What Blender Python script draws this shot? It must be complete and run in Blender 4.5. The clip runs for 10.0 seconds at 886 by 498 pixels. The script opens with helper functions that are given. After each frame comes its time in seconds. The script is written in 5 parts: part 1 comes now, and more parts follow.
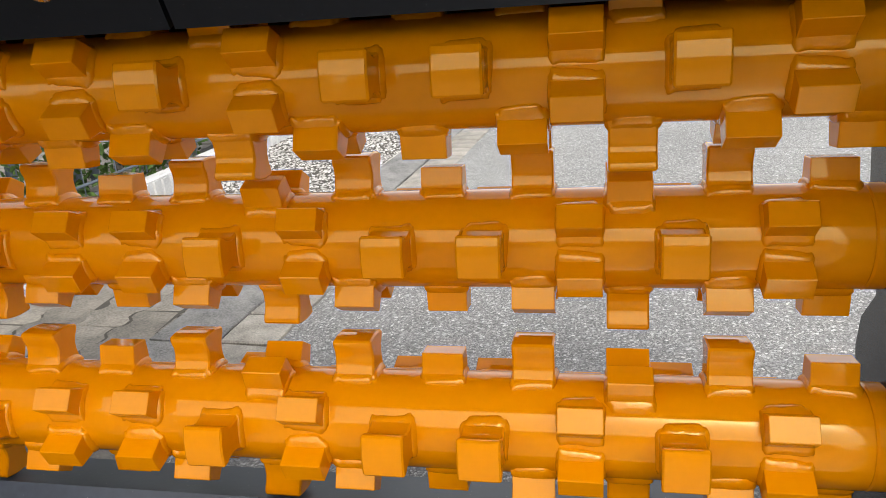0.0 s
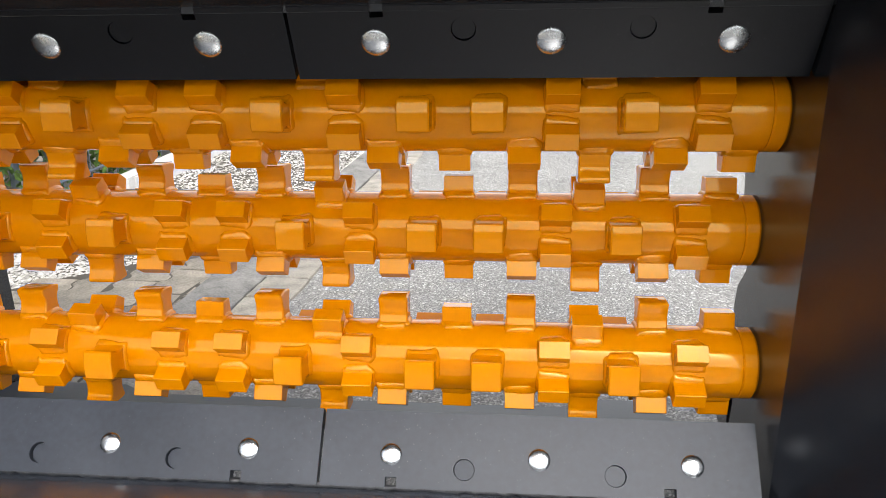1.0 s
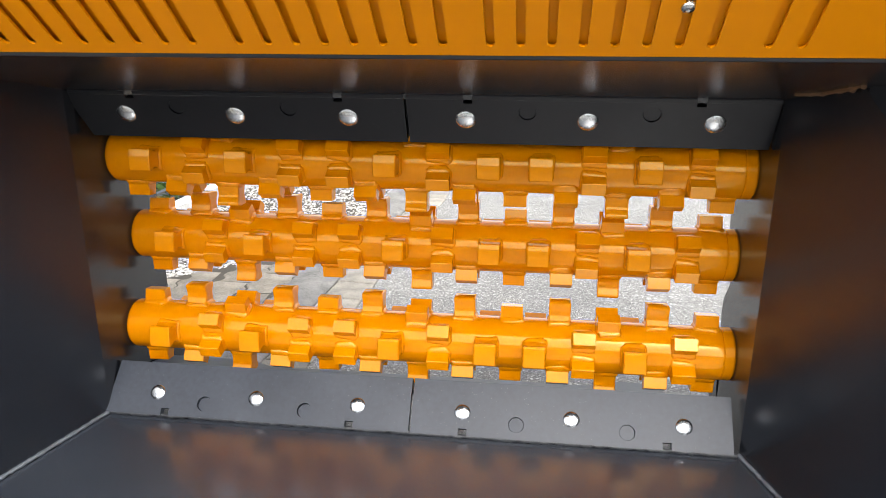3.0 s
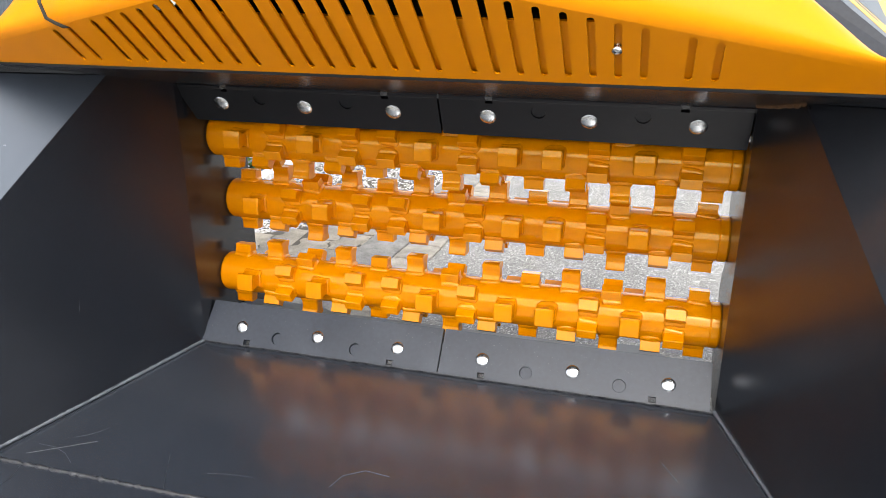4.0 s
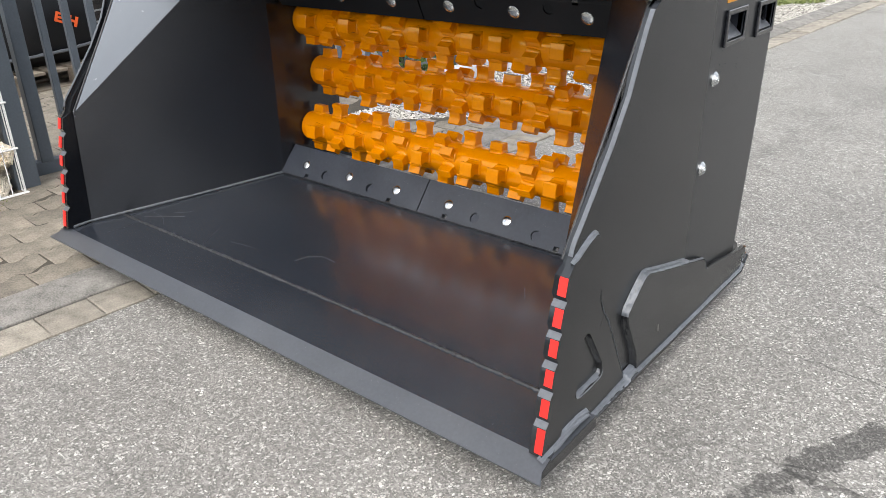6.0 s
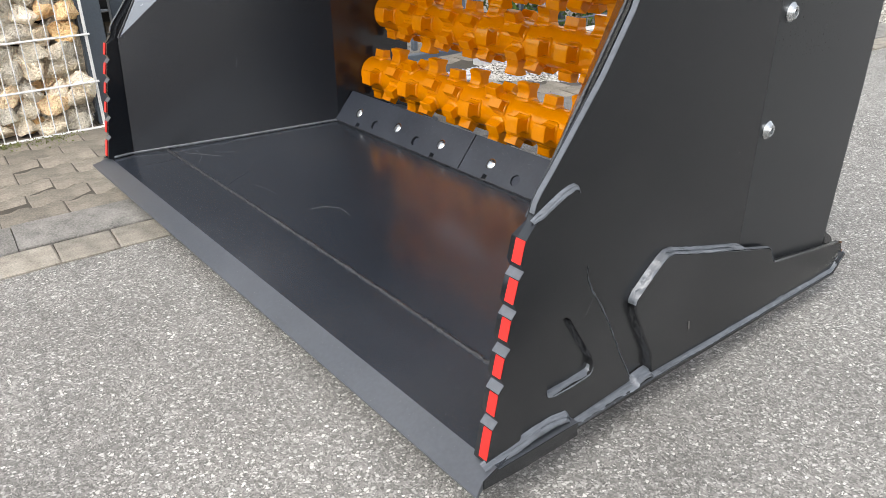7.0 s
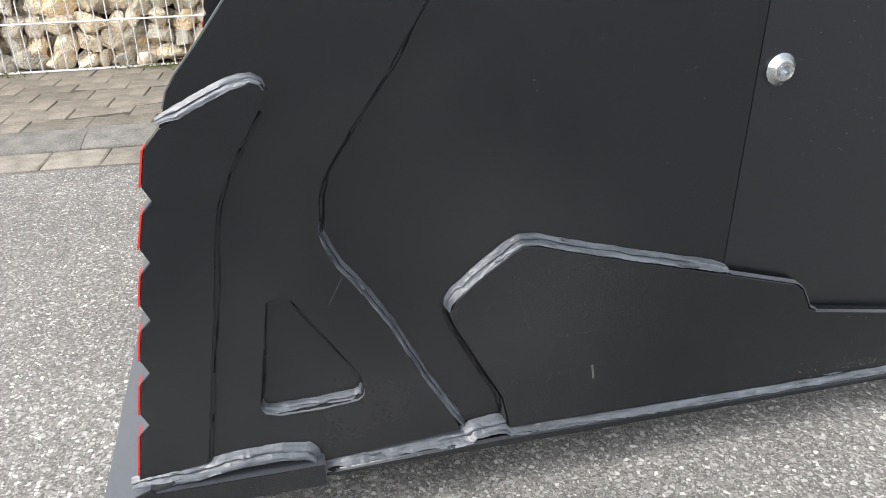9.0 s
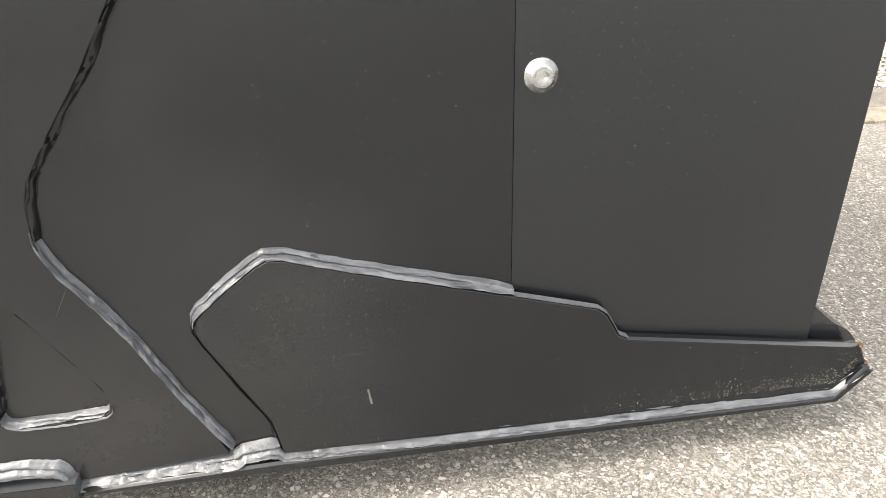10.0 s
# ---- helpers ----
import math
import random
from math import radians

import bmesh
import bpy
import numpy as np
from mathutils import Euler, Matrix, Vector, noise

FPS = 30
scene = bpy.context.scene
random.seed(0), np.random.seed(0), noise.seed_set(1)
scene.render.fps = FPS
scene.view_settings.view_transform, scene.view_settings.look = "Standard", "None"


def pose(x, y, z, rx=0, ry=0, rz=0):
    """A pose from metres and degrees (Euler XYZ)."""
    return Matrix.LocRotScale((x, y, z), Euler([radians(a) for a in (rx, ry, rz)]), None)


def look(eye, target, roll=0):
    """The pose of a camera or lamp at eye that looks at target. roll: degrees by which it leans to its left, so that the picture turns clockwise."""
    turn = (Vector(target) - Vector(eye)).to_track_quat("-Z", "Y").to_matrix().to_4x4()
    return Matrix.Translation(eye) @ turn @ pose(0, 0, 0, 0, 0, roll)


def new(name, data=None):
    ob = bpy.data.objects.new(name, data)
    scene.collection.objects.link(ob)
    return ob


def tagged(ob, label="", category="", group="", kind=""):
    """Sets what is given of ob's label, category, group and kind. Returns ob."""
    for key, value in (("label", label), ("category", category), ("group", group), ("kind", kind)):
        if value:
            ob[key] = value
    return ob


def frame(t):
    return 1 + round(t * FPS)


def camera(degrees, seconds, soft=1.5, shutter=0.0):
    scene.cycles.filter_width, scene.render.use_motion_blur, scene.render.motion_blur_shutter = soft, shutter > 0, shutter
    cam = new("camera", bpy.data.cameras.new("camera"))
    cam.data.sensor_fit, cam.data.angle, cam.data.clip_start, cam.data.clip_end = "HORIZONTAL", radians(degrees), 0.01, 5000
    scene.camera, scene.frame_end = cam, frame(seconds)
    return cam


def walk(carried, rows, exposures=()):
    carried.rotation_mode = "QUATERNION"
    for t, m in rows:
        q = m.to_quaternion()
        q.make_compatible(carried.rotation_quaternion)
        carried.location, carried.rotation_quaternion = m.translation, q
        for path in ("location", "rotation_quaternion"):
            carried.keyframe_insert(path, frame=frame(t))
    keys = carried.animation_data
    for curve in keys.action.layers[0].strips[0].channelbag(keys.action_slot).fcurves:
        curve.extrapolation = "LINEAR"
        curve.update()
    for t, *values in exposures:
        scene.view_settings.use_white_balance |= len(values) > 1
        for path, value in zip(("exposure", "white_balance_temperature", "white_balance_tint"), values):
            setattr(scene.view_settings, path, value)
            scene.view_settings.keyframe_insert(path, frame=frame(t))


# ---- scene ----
cam = camera(60.7, 10.0, soft=0.55)
PATH = [
    (0, (0.382, -0.138, 0.808), (-0.01, 1.714, 0.163), -4.1),
    (0.5, (0.323, -0.334, 0.872), (0.099, 1.538, 0.205), -2.3),
    (1, (0.3, -0.514, 0.898), (0.116, 1.373, 0.263), -0.9),
    (1.5, (0.226, -0.66, 0.924), (0.089, 1.239, 0.314), -0.2),
    (2, (0.171, -0.769, 0.946), (0.032, 1.137, 0.355), -0.1),
    (3.5, (0.359, -1.046, 1.111), (-0.01, 0.81, 0.463), -0.1),
    (4, (0.496, -1.182, 1.167), (-0.024, 0.616, 0.463), -0.2),
    (4.5, (0.733, -1.254, 1.184), (0.041, 0.474, 0.452), -0.2),
    (5, (1.015, -1.302, 1.194), (0.159, 0.334, 0.425), -0.2),
    (5.5, (1.298, -1.397, 1.174), (0.289, 0.131, 0.37), -0.5),
    (6, (1.563, -1.298, 1.133), (0.411, 0.102, 0.288), -1.1),
    (6.2, (1.634, -1.245, 1.115), (0.434, 0.103, 0.254), -1.2),
    (7.3, (1.643, -0.761, 0.886), (0.165, 0.254, 0.001), -0.3),
    (7.5, (1.642, -0.683, 0.841), (0.12, 0.262, -0.049), -0.1),
    (8, (1.67, -0.488, 0.769), (0.049, 0.274, -0.12), 0.3),
    (8.5, (1.681, -0.307, 0.727), (-0.013, 0.278, -0.16), 0.2),
    (9, (1.645, -0.103, 0.714), (-0.094, 0.327, -0.174), -0.4),
    (9.5, (1.651, 0.058, 0.706), (-0.111, 0.398, -0.177), -0.9),
    (10, (1.673, 0.229, 0.685), (-0.121, 0.507, -0.154), -1.5),
]
SKY, SUN = 0.168, 0.27
EXPOSURE = [(0.0, 1.48, 6500, 10), (0.5, 1.62, 6500, 10), (2.0, 1.92, 6500, 10), (3.5, 2.0, 6500, 10), (4.5, 1.85, 6500, 10), (5.5, 1.58, 6550, 10), (6.0, 1.45, 6550, 10), (7.5, 1.45, 6500, 10), (9.0, 1.5, 6480, 10), (9.5, 1.9, 6400, 8), (10.0, 2.32, 7450, 11)]
walk(cam, [(t, look(eye, target, roll)) for t, eye, target, roll in PATH], EXPOSURE)

# ---- world and light: bright overcast day ----
world = bpy.data.worlds.new("overcast_sky")
scene.world = world
world.use_nodes = True
wn, wl = world.node_tree.nodes, world.node_tree.links
wn.clear()
sky = wn.new("ShaderNodeTexSky")
sky.sky_type = "NISHITA"
sky.sun_disc = False
sky.sun_elevation, sky.sun_rotation = radians(53), radians(163)
sky.air_density, sky.dust_density, sky.ozone_density = 1.0, 3.0, 0.5
grey = wn.new("ShaderNodeHueSaturation")
grey.inputs["Saturation"].default_value = 0.24
back = wn.new("ShaderNodeBackground")
back.inputs["Strength"].default_value = SKY
wout = wn.new("ShaderNodeOutputWorld")
wl.new(sky.outputs["Color"], grey.inputs["Color"])
wl.new(grey.outputs["Color"], back.inputs["Color"])
wl.new(back.outputs["Background"], wout.inputs["Surface"])
sun_data = bpy.data.lights.new("sun", "SUN")
sun_data.energy, sun_data.angle, sun_data.color = SUN, radians(25), (1.0, 0.97, 0.92)
sun = new("sun", sun_data)
sun.matrix_world = look((2.2, -6.5, 9.5), (0.0, 0.3, 0.0))

# ---- materials ----


def material(name, colour, rough=0.5, metal=0.0, vary=0.15, scale=6.0, fine=120.0, bump=0.15, bump_scale=200.0,
             rough_vary=0.08, per_object=0.0, spec=0.5, distance=0.002, island=0.0, dust=0.0, tint=None, stretch=None, ior=1.5):
    m = bpy.data.materials.new(name)
    m.use_nodes = True
    n, l = m.node_tree.nodes, m.node_tree.links
    p = n["Principled BSDF"]
    p.inputs["Metallic"].default_value = metal
    p.inputs["IOR"].default_value = ior
    p.inputs["Specular IOR Level"].default_value = spec
    if tint:
        p.inputs["Specular Tint"].default_value = (*tint, 1)
    tc = n.new("ShaderNodeTexCoord")
    big = n.new("ShaderNodeTexNoise")
    big.inputs["Scale"].default_value, big.inputs["Detail"].default_value = scale, 4.0
    small = n.new("ShaderNodeTexNoise")
    small.inputs["Scale"].default_value, small.inputs["Detail"].default_value = fine, 3.0
    source = tc.outputs["Object"]
    if stretch:
        mp = n.new("ShaderNodeMapping")
        mp.inputs["Scale"].default_value = stretch
        l.new(source, mp.inputs["Vector"])
        source = mp.outputs["Vector"]
    for t in (big, small):
        l.new(source, t.inputs["Vector"])
    mix = n.new("ShaderNodeMix")
    mix.data_type = "RGBA"
    dark = [c * (1 - vary) for c in colour]
    light = [min(1.0, c * (1 + vary)) for c in colour]
    mix.inputs["A"].default_value, mix.inputs["B"].default_value = (*dark, 1), (*light, 1)
    add = n.new("ShaderNodeMath")
    add.operation = "MULTIPLY_ADD"
    add.inputs[1].default_value = 0.5
    half = n.new("ShaderNodeMath")
    half.operation = "MULTIPLY"
    half.inputs[1].default_value = 0.5
    l.new(small.outputs["Fac"], half.inputs[0])
    l.new(big.outputs["Fac"], add.inputs[0])
    l.new(half.outputs[0], add.inputs[2])
    ramp = n.new("ShaderNodeMapRange")
    ramp.inputs["From Min"].default_value, ramp.inputs["From Max"].default_value = 0.3, 0.7
    l.new(add.outputs[0], ramp.inputs["Value"])
    l.new(ramp.outputs["Result"], mix.inputs["Factor"])
    colour_out = mix.outputs["Result"]
    if per_object:
        info = n.new("ShaderNodeObjectInfo")
        hs = n.new("ShaderNodeHueSaturation")
        rng = n.new("ShaderNodeMapRange")
        rng.inputs["To Min"].default_value, rng.inputs["To Max"].default_value = 1 - per_object, 1 + per_object
        l.new(info.outputs["Random"], rng.inputs["Value"])
        l.new(rng.outputs["Result"], hs.inputs["Value"])
        l.new(colour_out, hs.inputs["Color"])
        colour_out = hs.outputs["Color"]
    if island:
        geo = n.new("ShaderNodeNewGeometry")
        hs = n.new("ShaderNodeHueSaturation")
        rng = n.new("ShaderNodeMapRange")
        rng.inputs["To Min"].default_value, rng.inputs["To Max"].default_value = 1 - island, 1 + island
        l.new(geo.outputs["Random Per Island"], rng.inputs["Value"])
        l.new(rng.outputs["Result"], hs.inputs["Value"])
        l.new(colour_out, hs.inputs["Color"])
        colour_out = hs.outputs["Color"]
    if dust:
        # sparse pale specks of dust and small chips in the paint
        spots = n.new("ShaderNodeTexVoronoi")
        spots.inputs["Scale"].default_value = 240
        l.new(tc.outputs["Object"], spots.inputs["Vector"])
        sep = n.new("ShaderNodeSeparateColor")
        l.new(spots.outputs["Color"], sep.inputs["Color"])
        size = n.new("ShaderNodeMath")
        size.operation = "POWER"
        size.inputs[1].default_value = 6.0
        l.new(sep.outputs["Red"], size.inputs[0])
        cut = n.new("ShaderNodeMath")
        cut.operation = "MULTIPLY"
        cut.inputs[1].default_value = 0.21
        l.new(size.outputs[0], cut.inputs[0])
        less = n.new("ShaderNodeMath")
        less.operation = "LESS_THAN"
        l.new(spots.outputs["Distance"], less.inputs[0])
        film = n.new("ShaderNodeTexNoise")
        film.inputs["Scale"].default_value, film.inputs["Detail"].default_value = 1.7, 6.0
        l.new(tc.outputs["Object"], film.inputs["Vector"])
        patchy = n.new("ShaderNodeMapRange")
        patchy.inputs["From Min"].default_value, patchy.inputs["From Max"].default_value = 0.42, 0.66
        patchy.inputs["To Min"].default_value = 0.42
        l.new(film.outputs["Fac"], patchy.inputs["Value"])
        sized = n.new("ShaderNodeMath")
        sized.operation = "MULTIPLY"
        l.new(cut.outputs[0], sized.inputs[0])
        l.new(patchy.outputs["Result"], sized.inputs[1])
        l.new(sized.outputs[0], less.inputs[1])
        veil = n.new("ShaderNodeMapRange")
        veil.inputs["From Min"].default_value, veil.inputs["From Max"].default_value = 0.50, 0.80
        veil.inputs["To Max"].default_value = 0.05
        l.new(film.outputs["Fac"], veil.inputs["Value"])
        most = n.new("ShaderNodeMath")
        most.operation = "MAXIMUM"
        half2 = n.new("ShaderNodeMath")
        half2.operation = "MULTIPLY"
        half2.inputs[1].default_value = dust
        l.new(less.outputs[0], half2.inputs[0])
        l.new(half2.outputs[0], most.inputs[0])
        l.new(veil.outputs["Result"], most.inputs[1])
        dm = n.new("ShaderNodeMix")
        dm.data_type = "RGBA"
        dm.inputs["B"].default_value = (0.36, 0.35, 0.33, 1)
        l.new(most.outputs[0], dm.inputs["Factor"])
        l.new(colour_out, dm.inputs["A"])
        colour_out = dm.outputs["Result"]
    l.new(colour_out, p.inputs["Base Color"])
    rr = n.new("ShaderNodeMapRange")
    rr.inputs["To Min"].default_value, rr.inputs["To Max"].default_value = max(0.02, rough - rough_vary), rough + rough_vary
    l.new(add.outputs[0], rr.inputs["Value"])
    l.new(rr.outputs["Result"], p.inputs["Roughness"])
    if bump:
        bt = n.new("ShaderNodeTexNoise")
        bt.inputs["Scale"].default_value, bt.inputs["Detail"].default_value = bump_scale, 3.0
        l.new(tc.outputs["Object"], bt.inputs["Vector"])
        b = n.new("ShaderNodeBump")
        b.inputs["Strength"].default_value, b.inputs["Distance"].default_value = bump, distance
        l.new(bt.outputs["Fac"], b.inputs["Height"])
        l.new(b.outputs["Normal"], p.inputs["Normal"])
    return m


BLACK = material("black_steel_paint", (0.0120, 0.0132, 0.0165), 0.17, vary=0.25, scale=2.2, fine=60, bump=0.04, bump_scale=70, rough_vary=0.06, dust=0.35, spec=0.75)
COVER = material("satin_black_panel_paint", (0.0050, 0.0058, 0.0075), 0.30, vary=0.45, scale=2.4, fine=210, bump=0.07, bump_scale=300, distance=0.0014, rough_vary=0.08, spec=0.66, dust=0.3, tint=(0.88, 0.94, 1.0))
BOLT_GREY = material("dull_zinc_bolt", (0.50, 0.52, 0.54), 0.20, metal=1.0, vary=0.3, scale=60, fine=200, bump=0.12)
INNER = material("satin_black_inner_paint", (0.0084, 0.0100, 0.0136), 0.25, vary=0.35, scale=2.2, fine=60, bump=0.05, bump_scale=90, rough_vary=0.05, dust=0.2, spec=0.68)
ROOF = material("glossy_black_roof_paint", (0.0140, 0.0155, 0.0190), 0.25, vary=0.3, scale=2.4, fine=60, bump=0.04, bump_scale=80, rough_vary=0.04, dust=0.15, spec=1.0)
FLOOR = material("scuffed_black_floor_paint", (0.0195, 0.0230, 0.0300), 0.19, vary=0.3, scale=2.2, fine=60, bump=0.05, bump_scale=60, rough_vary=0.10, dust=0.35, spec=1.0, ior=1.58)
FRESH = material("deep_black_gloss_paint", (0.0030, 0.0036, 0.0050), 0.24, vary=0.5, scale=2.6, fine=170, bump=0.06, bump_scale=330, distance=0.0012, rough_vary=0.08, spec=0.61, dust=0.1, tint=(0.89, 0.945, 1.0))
FLOOR.node_tree.nodes["Principled BSDF"].inputs["IOR"].default_value = 1.62
# satin black; on the upper wear plates it deepens the shade of their downward face
TOP_PLATE = material("satin_black_shaded_plate", (0.0029, 0.0036, 0.0056), 0.42, vary=0.3, scale=5, fine=120, bump=0.06, bump_scale=140, dust=0.15, spec=0.30)
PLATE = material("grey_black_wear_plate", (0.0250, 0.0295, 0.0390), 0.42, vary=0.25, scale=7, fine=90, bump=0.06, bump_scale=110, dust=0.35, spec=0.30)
# lighter than the weld's own paint: sky sheen is put into the grey
WELD = material("sheen_grey_weld", (0.078, 0.087, 0.100), 0.36, vary=0.6, scale=90, fine=420, bump=0.4, bump_scale=170, distance=0.003, stretch=(1, 0.10, 0.6), spec=0.8)
WELD_DARK = material("black_painted_weld", (0.026, 0.027, 0.030), 0.34, spec=0.45, vary=0.7, scale=60, fine=260, bump=0.6, bump_scale=260, distance=0.003)
ORANGE = material("orange_gloss_paint", (0.64, 0.211, 0.0002), 0.05, vary=0.05, scale=5, fine=90, bump=0.035, bump_scale=40, rough_vary=0.02, spec=0.46, tint=(1.0, 0.90, 0.42))
ORANGE_WELD = material("orange_painted_weld", (0.64, 0.211, 0.0002), 0.05, vary=0.05, scale=30, fine=120, bump=0.40, bump_scale=70, rough_vary=0.02, spec=0.55, tint=(1.0, 0.88, 0.50), distance=0.004)
HOOD = material("orange_hood_paint", (0.61, 0.206, 0.0003), 0.30, spec=0.22, tint=(1.0, 0.85, 0.6), vary=0.015, scale=2, fine=20, bump=0.03, bump_scale=300)
RED = material("red_edge_paint", (0.60, 0.020, 0.015), 0.45, vary=0.15, scale=40, fine=200, bump=0.2)
ZINC = material("zinc_bolt", (0.54, 0.56, 0.57), 0.26, metal=1.0, vary=0.12, scale=80, fine=300, bump=0.1)
DECAL = material("yellow_decal", (0.50, 0.29, 0.030), 0.45, vary=0.04, scale=10, bump=0.0)
# left facet only: reflected sky is put into a greyer, bluer colour
FACET = material("sky_sheen_facet_paint", (0.024, 0.030, 0.041), 0.27, vary=0.06, scale=3, fine=30, bump=0.0, rough_vary=0.02, spec=0.9, tint=(0.86, 0.93, 1.0))
LIP = material("worn_grey_lip", (0.040, 0.045, 0.054), 0.31, vary=0.25, scale=9, fine=120, bump=0.05, dust=0.35, spec=0.8)
RUST = material("rust", (0.11, 0.055, 0.022), 0.9, vary=0.5, scale=60, fine=300, bump=0.5)
LETTER = material("red_orange_print", (0.62, 0.09, 0.015), 0.5, vary=0.05, bump=0.0)
DECAL_ORANGE = material("orange_decal", (0.52, 0.215, 0.003), 0.45, vary=0.05, scale=5, bump=0.0)
INK = material("dark_print", (0.03, 0.03, 0.03), 0.5, vary=0.1, bump=0.0)
SCRATCH = material("bare_scratch", (0.11, 0.105, 0.10), 0.5, vary=0.4, bump=0.2)
SCUFF = material("faint_scuff", (0.030, 0.031, 0.034), 0.4, vary=0.3, bump=0.1)
GUSSET = material("grey_blue_paint", (0.074, 0.086, 0.098), 0.46, vary=0.2, scale=5, fine=90, bump=0.08, spec=0.35)
STRIP = material("dark_grey_strip_paint", (0.020, 0.022, 0.026), 0.5, vary=0.3, scale=12, fine=120, bump=0.15, spec=0.25)
GRIT = material("pale_grit", (0.24, 0.23, 0.20), 0.9, vary=0.4, scale=90, bump=0.0, island=0.4)
# rough-cut edges, paled further to carry the sky they reflect
EDGE = material("worn_sheen_edge", (0.080, 0.087, 0.099), 0.36, vary=0.3, scale=20, fine=120, bump=0.1)


def asphalt_material():
    m = bpy.data.materials.new("asphalt")
    m.use_nodes = True
    n, l = m.node_tree.nodes, m.node_tree.links
    p = n["Principled BSDF"]
    tc = n.new("ShaderNodeTexCoord")
    def node(kind, **sockets):
        q = n.new(kind)
        for key, value in sockets.items():
            q.inputs[key.replace("_", " ")].default_value = value
        return q

    def maths(op, x, y):
        q = n.new("ShaderNodeMath")
        q.operation = op
        for k, v in enumerate((x, y)):
            if isinstance(v, (int, float)):
                q.inputs[k].default_value = v
            else:
                l.new(v, q.inputs[k])
        return q.outputs[0]

    def span(x, lo, hi, to_lo, to_hi):
        q = node("ShaderNodeMapRange", From_Min=lo, From_Max=hi, To_Min=to_lo, To_Max=to_hi)
        l.new(x, q.inputs["Value"])
        return q.outputs["Result"]

    def over(fac, under, top, blend="MIX"):
        q = n.new("ShaderNodeMix")
        q.data_type, q.blend_type = "RGBA", blend
        l.new(fac, q.inputs["Factor"]) if not isinstance(fac, float) else setattr(q.inputs["Factor"], "default_value", fac)
        l.new(under, q.inputs["A"])
        l.new(top, q.inputs["B"])
        return q.outputs["Result"]

    def tones(x, stops):
        q = n.new("ShaderNodeValToRGB")
        e = q.color_ramp.elements
        for k, (pos, c) in enumerate(stops):
            item = e[k] if k < 2 else e.new(pos)
            item.position, item.color = pos, (*c, 1)
        l.new(x, q.inputs["Fac"])
        return q.outputs["Color"]

    # broken outlines: the stones' coordinates are jittered by a fine noise
    jit = node("ShaderNodeTexNoise", Scale=260.0, Detail=2.0)
    l.new(tc.outputs["Object"], jit.inputs["Vector"])
    bent = n.new("ShaderNodeVectorMath")
    bent.operation = "MULTIPLY_ADD"
    bent.inputs[1].default_value = (0.0030, 0.0030, 0.0)
    l.new(jit.outputs["Color"], bent.inputs[0])
    l.new(tc.outputs["Object"], bent.inputs[2])

    def stone_layer(scale, gate, gap, stops):
        """Angular stones set in the binder: their mask, their colour and their height."""
        rgb = n.new("ShaderNodeSeparateColor")
        near, edge = node("ShaderNodeTexVoronoi", Scale=scale), node("ShaderNodeTexVoronoi", Scale=scale)
        edge.feature = "DISTANCE_TO_EDGE"
        for v in (near, edge):
            l.new(bent.outputs["Vector"], v.inputs["Vector"])
        l.new(near.outputs["Color"], rgb.inputs["Color"])
        chosen = span(rgb.outputs["Green"], gate, gate + 0.02, 0.0, 1.0)
        wide = span(rgb.outputs["Blue"], 0.0, 1.0, gap, gap * 3.2)
        inside = span(maths("SUBTRACT", edge.outputs["Distance"], wide), 0.0, 0.035, 0.0, 1.0)
        return maths("MULTIPLY", inside, chosen), tones(rgb.outputs["Red"], stops)

    grit = node("ShaderNodeTexNoise", Scale=520.0, Detail=3.0)
    patch = node("ShaderNodeTexNoise", Scale=2.2, Detail=5.0)
    for t in (grit, patch):
        l.new(tc.outputs["Object"], t.inputs["Vector"])
    colour = tones(grit.outputs["Fac"], ((0.30, (0.035, 0.033, 0.030)), (0.70, (0.200, 0.193, 0.178))))
    fine_mask, fine_col = stone_layer(380.0, 0.0, 0.030, ((0.0, (0.095, 0.092, 0.085)), (1.0, (0.50, 0.485, 0.45)), (0.50, (0.240, 0.232, 0.215)), (0.85, (0.340, 0.329, 0.305))))
    mid_mask, mid_col = stone_layer(226.0, 0.38, 0.045, ((0.0, (0.130, 0.125, 0.116)), (1.0, (0.62, 0.603, 0.565)), (0.45, (0.265, 0.256, 0.237)), (0.8, (0.38, 0.367, 0.341))))
    big_mask, big_col = stone_layer(146.0, 0.62, 0.050, ((0.0, (0.140, 0.135, 0.125)), (1.0, (0.68, 0.66, 0.62)), (0.4, (0.290, 0.281, 0.260)), (0.75, (0.44, 0.427, 0.398))))
    colour = over(big_mask, over(mid_mask, over(fine_mask, colour, fine_col), mid_col), big_col)
    relief = maths("ADD", maths("MULTIPLY", fine_mask, 0.6), maths("MAXIMUM", mid_mask, big_mask))
    mul = n.new("ShaderNodeMix")
    mul.data_type, mul.blend_type = "RGBA", "MULTIPLY"
    mul.inputs["Factor"].default_value = 1.0
    l.new(colour, mul.inputs["A"])
    l.new(span(patch.outputs["Fac"], 0.3, 0.7, 0.80, 1.04), mul.inputs["B"])
    # thin cracks that follow the borders of large warped cells
    warp = n.new("ShaderNodeTexNoise")
    warp.inputs["Scale"].default_value = 6
    l.new(tc.outputs["Object"], warp.inputs["Vector"])
    wv = n.new("ShaderNodeVectorMath")
    wv.operation = "MULTIPLY_ADD"
    wv.inputs[1].default_value = (0.16, 0.16, 0.16)
    l.new(warp.outputs["Color"], wv.inputs[0])
    l.new(tc.outputs["Object"], wv.inputs[2])
    stretch = n.new("ShaderNodeMapping")
